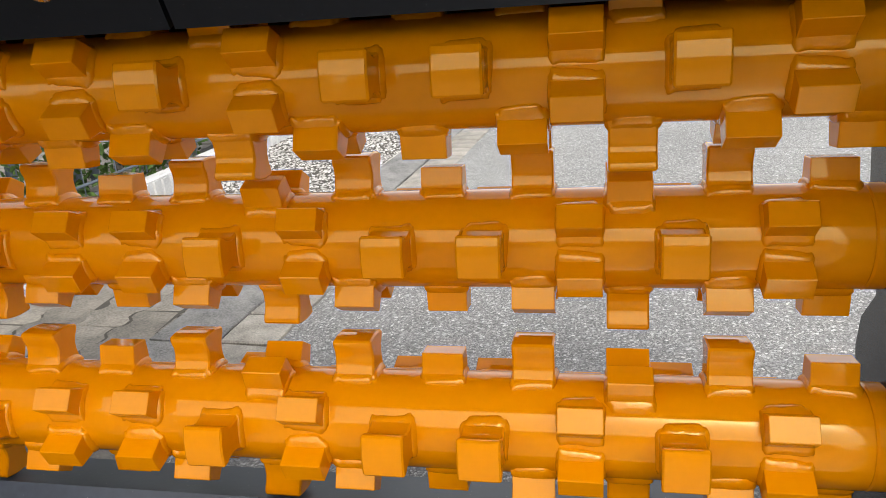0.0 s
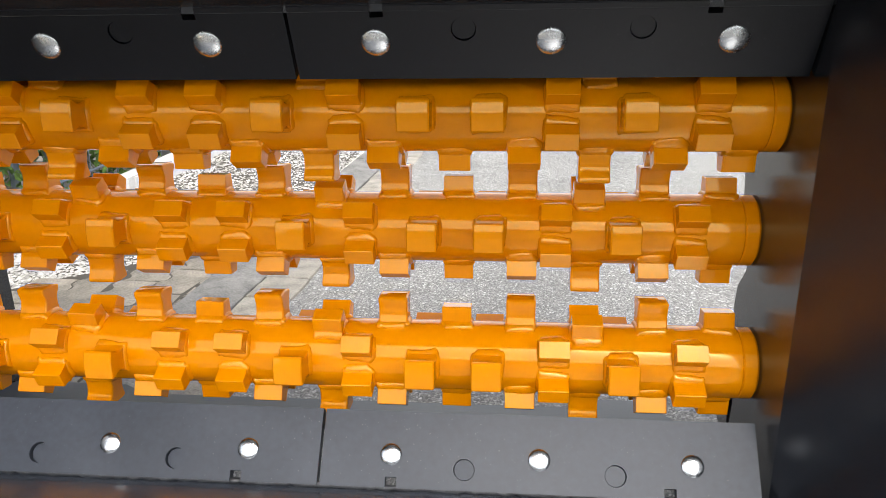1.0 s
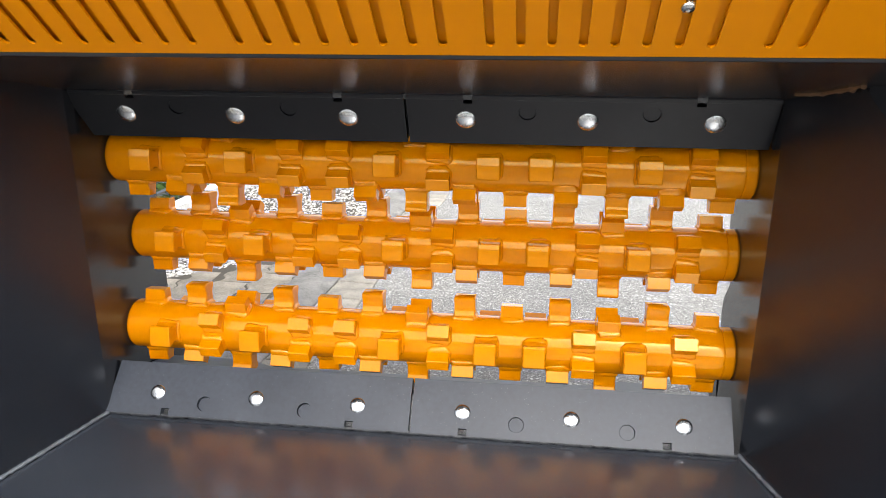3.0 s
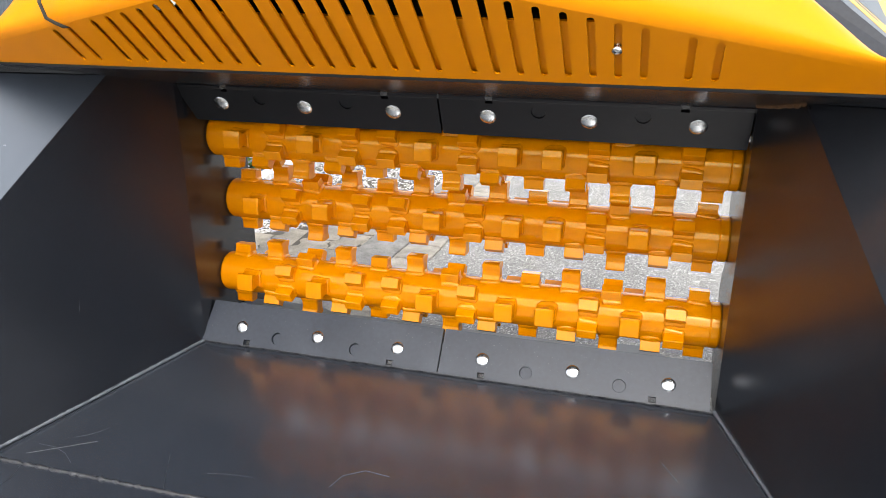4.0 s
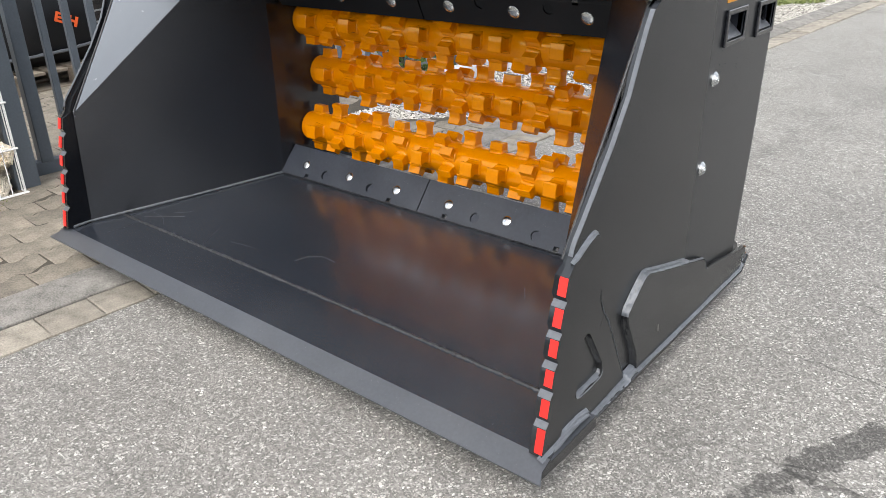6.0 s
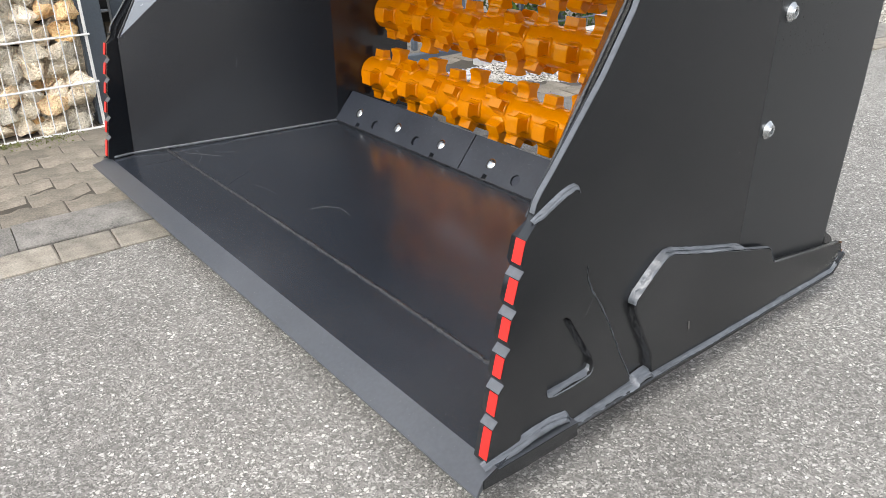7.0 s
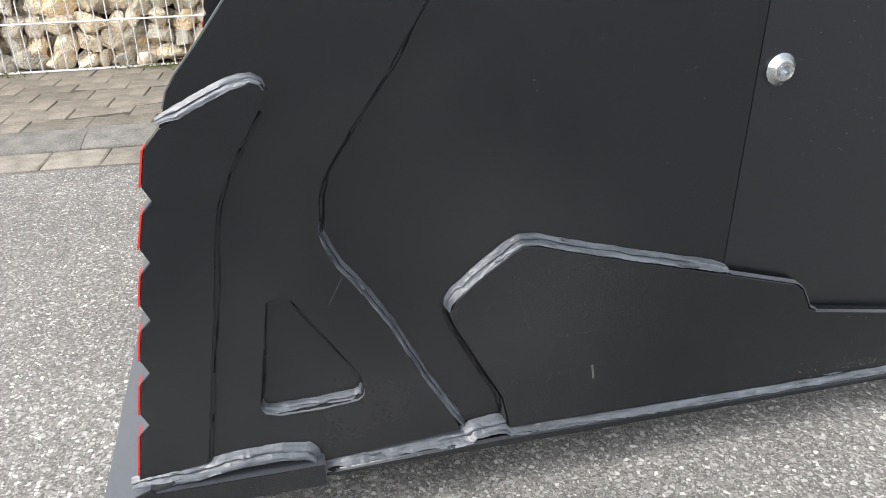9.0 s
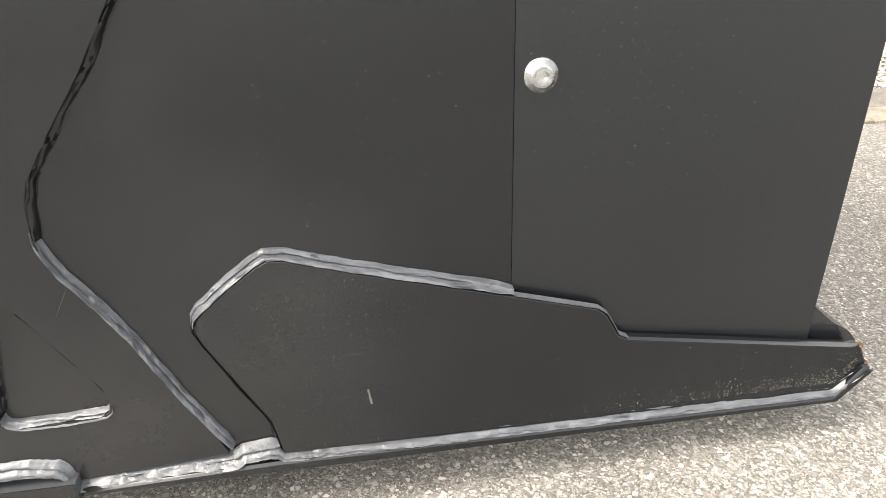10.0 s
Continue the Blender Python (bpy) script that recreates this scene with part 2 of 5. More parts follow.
    stretch.inputs["Scale"].default_value = (0.20, 1.9, 1)
    l.new(wv.outputs["Vector"], stretch.inputs["Vector"])
    cells = n.new("ShaderNodeTexVoronoi")
    cells.feature = "DISTANCE_TO_EDGE"
    cells.inputs["Scale"].default_value = 1.5
    l.new(stretch.outputs["Vector"], cells.inputs["Vector"])
    cr = n.new("ShaderNodeMapRange")
    cr.inputs["From Min"].default_value, cr.inputs["From Max"].default_value = 0.003, 0.011
    cr.inputs["To Min"].default_value, cr.inputs["To Max"].default_value = 0.34, 1.0
    l.new(cells.outputs["Distance"], cr.inputs["Value"])
    gate = n.new("ShaderNodeMapRange")
    gate.inputs["From Min"].default_value, gate.inputs["From Max"].default_value = 0.39, 0.49
    gate.inputs["To Min"].default_value, gate.inputs["To Max"].default_value = 1.0, 0.0
    l.new(patch.outputs["Fac"], gate.inputs["Value"])
    most = n.new("ShaderNodeMath")
    most.operation = "MAXIMUM"
    l.new(cr.outputs["Result"], most.inputs[0])
    where = n.new("ShaderNodeSeparateXYZ")
    l.new(tc.outputs["Object"], where.inputs["Vector"])
    l.new(maths("MAXIMUM", gate.outputs["Result"], span(where.outputs["X"], 1.15, 1.7, 0.85, 0.0)), most.inputs[1])
    cm = n.new("ShaderNodeMix")
    cm.data_type, cm.blend_type = "RGBA", "MULTIPLY"
    cm.inputs["Factor"].default_value = 1.0
    l.new(mul.outputs["Result"], cm.inputs["A"])
    l.new(most.outputs[0], cm.inputs["B"])
    # one long damp streak beside the machine
    place = n.new("ShaderNodeMapping")
    place.vector_type = "TEXTURE"
    place.inputs["Location"].default_value = (1.385, 0.215, 0)
    place.inputs["Rotation"].default_value = (0, 0, radians(66))
    place.inputs["Scale"].default_value = (0.33, 0.036, 1)
    wob = n.new("ShaderNodeVectorMath")
    wob.operation = "MULTIPLY_ADD"
    wob.inputs[1].default_value = (0.11, 0.11, 0)
    wn2 = n.new("ShaderNodeTexNoise")
    wn2.inputs["Scale"].default_value, wn2.inputs["Detail"].default_value = 26, 6
    l.new(tc.outputs["Object"], wn2.inputs["Vector"])
    cen = n.new("ShaderNodeVectorMath")
    cen.operation = "SUBTRACT"
    cen.inputs[1].default_value = (0.5, 0.5, 0.5)
    l.new(wn2.outputs["Color"], cen.inputs[0])
    l.new(cen.outputs["Vector"], wob.inputs[0])
    l.new(tc.outputs["Object"], wob.inputs[2])
    l.new(wob.outputs["Vector"], place.inputs["Vector"])
    flat = n.new("ShaderNodeVectorMath")
    flat.operation = "MULTIPLY"
    flat.inputs[1].default_value = (1, 1, 0)
    l.new(place.outputs["Vector"], flat.inputs[0])
    dist = n.new("ShaderNodeVectorMath")
    dist.operation = "LENGTH"
    l.new(flat.outputs["Vector"], dist.inputs[0])
    wet = n.new("ShaderNodeMapRange")
    wet.inputs["From Min"].default_value, wet.inputs["From Max"].default_value = 0.80, 1.05
    wet.inputs["To Min"].default_value, wet.inputs["To Max"].default_value = 0.42, 1.0
    l.new(dist.outputs["Value"], wet.inputs["Value"])
    wm = n.new("ShaderNodeMix")
    wm.data_type, wm.blend_type = "RGBA", "MULTIPLY"
    wm.inputs["Factor"].default_value = 1.0
    l.new(cm.outputs["Result"], wm.inputs["A"])
    l.new(wet.outputs["Result"], wm.inputs["B"])
    l.new(wm.outputs["Result"], p.inputs["Base Color"])
    p.inputs["Roughness"].default_value = 0.8
    b = n.new("ShaderNodeBump")
    b.inputs["Strength"].default_value, b.inputs["Distance"].default_value = 0.6, 0.0018
    l.new(relief, b.inputs["Height"])
    l.new(b.outputs["Normal"], p.inputs["Normal"])
    return m


ASPHALT = asphalt_material()
PAVER = material("grey_concrete_paver", (0.168, 0.149, 0.119), 0.9, vary=0.62, scale=13, fine=170, bump=0.7, bump_scale=330, per_object=0.18, distance=0.0016)
KERB = material("kerb_concrete", (0.165, 0.158, 0.144), 0.9, vary=0.62, scale=16, fine=190, bump=0.8, bump_scale=300, per_object=0.10, distance=0.0022)
GUTTER = material("pale_gutter_stone", (0.222, 0.202, 0.168), 0.9, vary=0.60, scale=17, fine=200, bump=0.8, bump_scale=320, per_object=0.14, distance=0.0018)
SAND = material("joint_sand", (0.050, 0.043, 0.032), 0.95, vary=0.3, scale=30, fine=300, bump=0.5)
CHIPS = material("white_limestone_chips", (0.38, 0.365, 0.33), 0.85, vary=0.30, scale=25, fine=120, bump=0.3, island=0.45)
ROCK = material("gabion_rock", (0.76, 0.68, 0.56), 0.90, vary=0.30, scale=1.3, fine=9, bump=0.5, bump_scale=5, distance=0.18)
rn, rl = ROCK.node_tree.nodes, ROCK.node_tree.links
tone = rn.new("ShaderNodeValToRGB")
tone.color_ramp.elements[0].color = (0.80, 0.80, 0.79, 1)
tone.color_ramp.elements[1].color = (1.35, 1.0, 0.58, 1)
for pos, col in ((0.3, (0.95, 0.98, 1.0, 1)), (0.55, (1.15, 1.08, 0.95, 1)), (0.8, (1.5, 1.48, 1.45, 1))):
    tone.color_ramp.elements.new(pos).color = col
who = rn.new("ShaderNodeObjectInfo")
rl.new(who.outputs["Random"], tone.inputs["Fac"])
tinted = rn.new("ShaderNodeMix")
tinted.data_type, tinted.blend_type = "RGBA", "MULTIPLY"
tinted.inputs["Factor"].default_value = 1.0
rl.new(rn["Principled BSDF"].inputs["Base Color"].links[0].from_socket, tinted.inputs["A"])
rl.new(tone.outputs["Color"], tinted.inputs["B"])
rl.new(tinted.outputs["Result"], rn["Principled BSDF"].inputs["Base Color"])
WIRE = material("white_coated_wire", (0.70, 0.70, 0.69), 0.45, vary=0.1, scale=30, bump=0.1)
GATE = material("slate_grey_gate_paint", (0.075, 0.090, 0.108), 0.42, vary=0.15, scale=6, bump=0.1)
LEAF = material("hedge_leaf", (0.060, 0.105, 0.022), 0.75, vary=0.6, scale=8, fine=60, bump=0.0, island=0.35, spec=0.2)
GRASS = material("grass_blade", (0.15, 0.18, 0.055), 0.6, vary=0.4, scale=5, fine=40, bump=0.0)
CONCRETE = material("edging_concrete", (0.46, 0.45, 0.43), 0.85, vary=0.2, scale=6, fine=120, bump=0.4)
WOOD = material("weathered_pallet_wood", (0.17, 0.142, 0.110), 0.8, vary=0.35, scale=12, fine=90, bump=0.5, bump_scale=60)
RUBBER = material("black_rubber", (0.02, 0.02, 0.02), 0.7, vary=0.2, bump=0.3)
BACKDROP = material("distant_grey_wall", (0.30, 0.30, 0.29), 0.9, vary=0.15, scale=1, bump=0.1)

# ---- mesh helpers ----


def mesh_from(bm, name, mat, smooth=0.0):
    bmesh.ops.recalc_face_normals(bm, faces=bm.faces)
    me = bpy.data.meshes.new(name)
    bm.to_mesh(me)
    bm.free()
    me.materials.append(mat)
    if smooth:
        me.shade_smooth()
        me.set_sharp_from_angle(angle=radians(smooth))
    return me


def part(name, bm, mat, parent, label="", smooth=35.0):
    ob = new(name, mesh_from(bm, name, mat, smooth))
    ob.parent = parent
    if label:
        ob["label"] = label
    return ob


def share(name, me, m, parent):
    ob = new(name, me)
    ob.parent = parent
    ob.matrix_local = m
    return ob


def thing(name, label, category, group="", kind="", at=(0, 0, 0)):
    ob = new(name)
    ob.empty_display_size = 0.1
    ob.location = at
    return tagged(ob, label, category, group, kind)


def prism(bm, loop, offset, hole=None, bevel=0.0):
    """A plate: the closed loop of points, thickened along the offset vector."""
    vs = [bm.verts.new(p) for p in loop]
    if hole:
        edges = [bm.edges.new((vs[i], vs[(i + 1) % len(vs)])) for i in range(len(vs))]
        for ring in (hole if isinstance(hole[0], list) else [hole]):
            hs = [bm.verts.new(p) for p in ring]
            edges += [bm.edges.new((hs[i], hs[(i + 1) % len(hs)])) for i in range(len(hs))]
        made = bmesh.ops.triangle_fill(bm, edges=edges, use_beauty=True)["geom"]
        faces = [g for g in made if isinstance(g, bmesh.types.BMFace)]
    else:
        faces = [bm.faces.new(vs)]
    ext = bmesh.ops.extrude_face_region(bm, geom=faces, use_keep_orig=True)["geom"]
    moved = [g for g in ext if isinstance(g, bmesh.types.BMVert)]
    bmesh.ops.translate(bm, vec=offset, verts=moved)
    if bevel:
        sharp = [e for e in bm.edges if len(e.link_faces) == 2 and e.calc_face_angle(0) > 0.6]
        bmesh.ops.bevel(bm, geom=sharp, offset=bevel, segments=1, affect="EDGES")
    return bm


def box(lo, hi, bevel=0.0):
    bm = bmesh.new()
    loop = [(lo[0], lo[1], lo[2]), (hi[0], lo[1], lo[2]), (hi[0], hi[1], lo[2]), (lo[0], hi[1], lo[2])]
    return prism(bm, loop, (0, 0, hi[2] - lo[2]), bevel=bevel)


def tube(points, radius, sides=8, wobble=0.0, step=0.006, seed=1, squash=1.0):
    """A bead or bar along a polyline; wobble makes it a rippled weld."""
    rng = random.Random(seed)
    pts = [Vector(p) for p in points]
    path = [pts[0]]
    for a, b in zip(pts, pts[1:]):
        k = max(1, int((b - a).length / step)) if wobble else 1
        path += [a.lerp(b, (i + 1) / k) for i in range(k)]
    bm = bmesh.new()
    rings = []
    for i, p in enumerate(path):
        d = (path[min(i + 1, len(path) - 1)] - path[max(i - 1, 0)]).normalized()
        u = d.cross(Vector((0.31, 0.17, 0.94))).normalized()
        v = d.cross(u)
        r = radius * (1 + wobble * (0.6 * math.sin(i * 2.1) + rng.uniform(-1, 1)))
        c = p + Vector([rng.uniform(-1, 1) * radius * wobble * 0.5 for _ in range(3)])
        rings.append([bm.verts.new(c + r * (math.cos(2 * math.pi * j / sides) * u + math.sin(2 * math.pi * j / sides) * v * squash)) for j in range(sides)])
    for a, b in zip(rings, rings[1:]):
        for j in range(sides):
            bm.faces.new((a[j], a[(j + 1) % sides], b[(j + 1) % sides], b[j]))
    bm.faces.new(rings[0])
    bm.faces.new(rings[-1])
    return bm


def bead(line, width, xin, xout, seed=1, step=0.0035, crown=0.24):
    """A weld in a corner: the centre line runs in y, z; its section climbs from xin outside to xout inside, with streaks along it."""
    rng = random.Random(seed)
    pts = [Vector((0, *p)) for p in line]
    path = [pts[0]]
    for a, b in zip(pts, pts[1:]):
        k = max(1, int((b - a).length / step))
        path += [a.lerp(b, (i + 1) / k) for i in range(k)]
    bm = bmesh.new()
    rings = []
    n = 9
    lift = [0.0] * n
    drift = 0.0
    sgn = 1 if width > 0 else -1
    for i, p in enumerate(path):
        d = (path[min(i + 3, len(path) - 1)] - path[max(i - 3, 0)]).normalized()
        out = Vector((0, -d.z, d.y)) * sgn
        drift = 0.92 * drift + rng.uniform(-1, 1) * 0.00035
        taper = min(1.0, 0.45 + 0.11 * min(i, len(path) - 1 - i))
        row = []
        for j in range(n):
            lift[j] = 0.86 * lift[j] + rng.uniform(-1, 1) * 0.070
            f = j / (n - 1)
            q = p + out * ((0.5 - f) * abs(width) * taper * (1 + 0.05 * rng.uniform(-1, 1)) + drift)
            h = f + crown * (math.sin(math.pi * f) - 1.25 * math.exp(-((f - 0.52) / 0.10) ** 2)) + (lift[j] + 0.03 * math.sin(i * 0.75 + j * 0.5)) * (0 if j in (0, n - 1) else 1)
            row.append(bm.verts.new((xin + (xout - xin) * h, q.y, q.z)))
        rings.append(row)
    for a, b in zip(rings, rings[1:]):
        for j in range(n - 1):
            bm.faces.new((a[j], a[j + 1], b[j + 1], b[j]))
    return bm


def lathe(profile, sides=24):
    """A turned body round the z axis from (radius, height) pairs."""
    bm = bmesh.new()
    rings = []
    for r, z in profile:
        rings.append([bm.verts.new((r * math.cos(2 * math.pi * j / sides), r * math.sin(2 * math.pi * j / sides), z)) for j in range(sides)])
    for a, b in zip(rings, rings[1:]):
        for j in range(sides):
            bm.faces.new((a[j], a[(j + 1) % sides], b[(j + 1) % sides], b[j]))
    bm.faces.new(rings[0])
    bm.faces.new(rings[-1])
    return bm


def floor_z(x, y):
    """The road falls slightly towards the kerb and the viewer, and more steeply past the gutter."""
    return 0.0088 * x + 0.0168 * y + 0.0086 + 0.026 * min(0.0, max(x, -12.0) + 0.10)


SITE = math.atan(0.08)


def site(s, v, z=0.0):
    """Places along the kerb: s across (minus: pavement), v along it."""
    x = -0.49 + s * math.cos(SITE) + v * math.sin(SITE)
    y = -s * math.sin(SITE) + v * math.cos(SITE)
    return Vector((x, y, floor_z(x, y) + z))

# ---- the ground: one asphalt sheet to the horizon ----
bm = bmesh.new()
cols, rows = [-2500, -300, -60, -12, -4, -0.1, 4, 12, 60, 300, 2500], [-2500, -300, -60, -12, -4, 0, 4, 12, 60, 300, 2500]
net = [[bm.verts.new((x, y, floor_z(x, y) if max(abs(x), abs(y)) < 50 else 0.3)) for y in rows] for x in cols]
for a, b in zip(net, net[1:]):
    for j in range(len(rows) - 1):
        bm.faces.new((a[j], b[j], b[j + 1], a[j + 1]))
ground = new("ground", mesh_from(bm, "ground", ASPHALT))
tagged(ground, "worn light grey asphalt road with fine cracks and a damp streak", "road", kind="structure")

# ---- the crushing bucket ----
bucket = thing("crusher_bucket", "black steel crusher bucket with three orange toothed drums, standing on asphalt", "excavator attachment", at=(0, 0, 0))

FRONT = [(-0.274, 0.127), (-0.262, 0.187), (-0.251, 0.198), (-0.258, 0.214), (-0.251, 0.250), (-0.240, 0.262), (-0.247, 0.279), (-0.240, 0.312),
         (-0.229, 0.323), (-0.236, 0.341), (-0.229, 0.374), (-0.219, 0.385), (-0.226, 0.401), (-0.217, 0.436), (-0.207, 0.447), (-0.214, 0.462), (-0.206, 0.497)]
SHOULDER = [(-0.191, 0.514), (-0.185, 0.530), (-0.180, 0.545), (-0.170, 0.560), (-0.151, 0.582), (-0.117, 0.625), (-0.055, 0.705), (0.000, 0.790), (0.030, 0.860), (0.052, 0.908), (0.070, 0.938), (0.096, 0.953)]
CURVE = [(0.135, 0.760), (0.100, 0.690), (0.055, 0.616), (0.017, 0.553), (-0.023, 0.497), (-0.050, 0.455), (-0.057, 0.432), (-0.058, 0.395), (-0.053, 0.375), (-0.043, 0.355), (-0.018, 0.317), (0.011, 0.267), (0.048, 0.192), (0.075, 0.146), (0.088, 0.118)]
SKID = [(0.147, 0.108), (0.138, 0.156), (0.080, 0.262), (0.074, 0.280), (0.077, 0.294), (0.084, 0.303), (0.113, 0.328), (0.145, 0.351), (0.156, 0.356), (0.174, 0.355), (0.277, 0.325), (0.419, 0.286), (0.517, 0.259), (0.529, 0.250), (0.545, 0.221), (0.556, 0.215), (0.868, 0.165), (0.882, 0.134), (0.842, 0.098)]
TRIANGLE = [(-0.119, 0.323), (-0.111, 0.328), (-0.101, 0.328), (-0.092, 0.321), (-0.028, 0.220), (-0.025, 0.206), (-0.028, 0.191), (-0.038, 0.186), (-0.084, 0.184), (-0.128, 0.183), (-0.136, 0.187), (-0.137, 0.203)]
KNIFE_IN = [(-0.156, 0.533), (-0.128, 0.545), (-0.108, 0.550), (-0.098, 0.548), (-0.094, 0.541), (-0.105, 0.522), (-0.126, 0.490), (-0.140, 0.461), (-0.151, 0.437), (-0.158, 0.406), (-0.162, 0.376), (-0.175, 0.294), (-0.193, 0.182), (-0.201, 0.136)]
POCKETS = [(0.478, 0.606, 0.806, 0.889), (0.692, 0.820, 0.800, 0.886)]
INSET = 0.012
REDS = [(0, 1), (3, 4), (6, 7), (9, 10), (12, 13), (15, 16)]


def side(sx):
    def at(yz, x):
        return [(sx * x, y, z) for y, z in yz]

    inner = [(y + 0.012, z - 0.003) for y, z in SHOULDER]
    outline = FRONT + inner + [(0.28, 1.006), (0.4172, 1.050), (0.4172, 0.105), (-0.08, 0.105)]
    holes = [[(y0 + INSET, z0 + INSET), (y1 - INSET, z0 + INSET), (y1 - INSET, z1 - INSET), (y0 + INSET, z1 - INSET)] for y0, y1, z0, z1 in POCKETS]
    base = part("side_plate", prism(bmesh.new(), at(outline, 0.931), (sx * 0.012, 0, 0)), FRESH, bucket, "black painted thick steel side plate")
    rear = [(0.4172, 1.050), (0.60, 1.112), (0.842, 1.185), (0.838, 0.98), (0.820, 0.55), (0.800, 0.20), (0.79, 0.135), (0.60, 0.105), (0.4172, 0.105)]
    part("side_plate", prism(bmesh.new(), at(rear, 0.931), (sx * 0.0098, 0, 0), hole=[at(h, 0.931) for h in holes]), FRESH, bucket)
    # front reinforcement with its triangular window
    front = FRONT + SHOULDER + [(0.21, 0.985), (0.235, 0.95), (0.19, 0.86)] + CURVE + [(-0.075, 0.106), (-0.084, 0.132), (-0.20, 0.128)]
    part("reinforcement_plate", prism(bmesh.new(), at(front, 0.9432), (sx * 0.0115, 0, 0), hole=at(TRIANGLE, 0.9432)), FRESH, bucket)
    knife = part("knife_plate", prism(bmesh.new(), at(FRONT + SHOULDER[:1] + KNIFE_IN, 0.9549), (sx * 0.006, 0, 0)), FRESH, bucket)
    for a, b in REDS:
        (y0, z0), (y1, z1) = FRONT[a], FRONT[b]
        if a == 0:
            y0, z0 = -0.272, 0.134
        loop = [(sx * 0.943, y0 - 0.0026, z0), (sx * 0.961, y0 - 0.0026, z0), (sx * 0.961, y1 - 0.0026, z1), (sx * 0.943, y1 - 0.0026, z1)]
        part("red_mark", prism(bmesh.new(), loop, (0, 0.0018, 0)), RED, knife, "chipped red painted edge")
    band = SHOULDER[1:-1]
    loop = [(sx * 0.9450, y - 0.0012, z + 0.0008) for y, z in band]
    bm = bmesh.new()
    a = [bm.verts.new(p) for p in loop]
    b = [bm.verts.new((sx * 0.9543, p[1], p[2])) for p in loop]
    for k in range(len(a) - 1):
        bm.faces.new((a[k], a[k + 1], b[k + 1], b[k]))
    ext = bmesh.ops.extrude_face_region(bm, geom=list(bm.faces), use_keep_orig=True)["geom"]
    bmesh.ops.translate(bm, vec=(0, 0.003, -0.001), verts=[g for g in ext if isinstance(g, bmesh.types.BMVert)])
    part("front_edge", bm, EDGE, base, "front edge coloured pale for sky sheen", smooth=50)
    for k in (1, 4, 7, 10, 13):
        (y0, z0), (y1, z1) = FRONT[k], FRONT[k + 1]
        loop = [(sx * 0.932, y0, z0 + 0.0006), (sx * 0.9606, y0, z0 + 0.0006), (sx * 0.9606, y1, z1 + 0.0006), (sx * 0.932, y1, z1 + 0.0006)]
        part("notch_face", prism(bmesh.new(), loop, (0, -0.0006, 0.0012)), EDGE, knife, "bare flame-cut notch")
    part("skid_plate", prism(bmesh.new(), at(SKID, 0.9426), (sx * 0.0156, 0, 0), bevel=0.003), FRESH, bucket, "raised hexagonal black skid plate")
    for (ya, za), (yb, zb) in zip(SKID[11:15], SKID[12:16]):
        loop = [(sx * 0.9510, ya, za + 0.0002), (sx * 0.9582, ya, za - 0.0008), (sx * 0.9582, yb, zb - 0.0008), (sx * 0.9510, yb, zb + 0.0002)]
        part("skid_edge", prism(bmesh.new(), loop, (0, 0.0002, 0.0014)), EDGE, bucket, "pale upper edge")
    # bolted panel behind a thin joint
    panel = [(0.4188, 0.288), (0.4188, 0.985), (0.60, 1.02), (0.83, 1.02), (0.822, 0.55), (0.801, 0.168), (0.552, 0.206)]
    cover = part("side_cover", prism(bmesh.new(), at(panel, 0.9410), (sx * 0.0014, 0, 0), hole=[at(h, 0.9410) for h in holes]), COVER, bucket, "flat satin black bolted side cover")
    for y, z in ((0.459, 0.960), (0.453, 0.739), (0.445, 0.524)):
        bolt = part("bolt", lathe([(0.0176, 0), (0.0176, 0.0024), (0.0110, 0.0094), (0.0102, 0.0096), (0.0095, 0.0088), (0.0086, 0.0088), (0.0079, 0.0106), (0.0058, 0.0106), (0.0049, 0.0046), (0.001, 0.0046)], 30), ZINC, cover, "zinc plated socket bolt", smooth=24)
        bolt.matrix_local = pose(sx * 0.9424, y, z, 0, sx * 90, 0)
    for (y0, y1, z0, z1), hole in zip(POCKETS, holes):
        f = part("pocket_frame", prism(bmesh.new(), at([(y0, z0), (y1, z0), (y1, z1), (y0, z1)], 0.9426), (sx * 0.007, 0, 0), hole=at(hole, 0.9426), bevel=0.0018), BLACK, cover, "black square recessed pocket frame")
        rim, deep = at(hole, 0.9485), at(hole, 0.905)
        bm = bmesh.new()
        a, b = [bm.verts.new(p) for p in rim], [bm.verts.new(p) for p in deep]
        for k in range(4):
            bm.faces.new((a[k], a[(k + 1) % 4], b[(k + 1) % 4], b[k]))
        bm.faces.new(b)
        part("pocket_lining", bm, PLATE, f)
        (ya, za), (yb, zb) = hole[0], hole[2]
        ramp = [(sx * 0.944, ya, za + 0.002), (sx * 0.944, yb, za + 0.002), (sx * 0.908, yb, za + 0.034), (sx * 0.908, ya, za + 0.034)]
        part("pocket_ramp", prism(bmesh.new(), ramp, (0, 0, 0.002)), EDGE, f)
    sign = part("decal", prism(bmesh.new(), at([(0.475, 0.905), (0.80, 0.905), (0.805, 1.01), (0.60, 1.01), (0.475, 0.995)], 0.9428), (sx * 0.0008, 0, 0)), DECAL_ORANGE, cover, "orange rectangular type label")
    for i in range(7):
        y0 = 0.60 + 0.021 * i
        part("print_bar", prism(bmesh.new(), at([(y0, 0.955), (y0 + 0.015, 0.955), (y0 + 0.015, 0.975), (y0, 0.975)], 0.9438), (sx * 0.0005, 0, 0)), INK, sign)
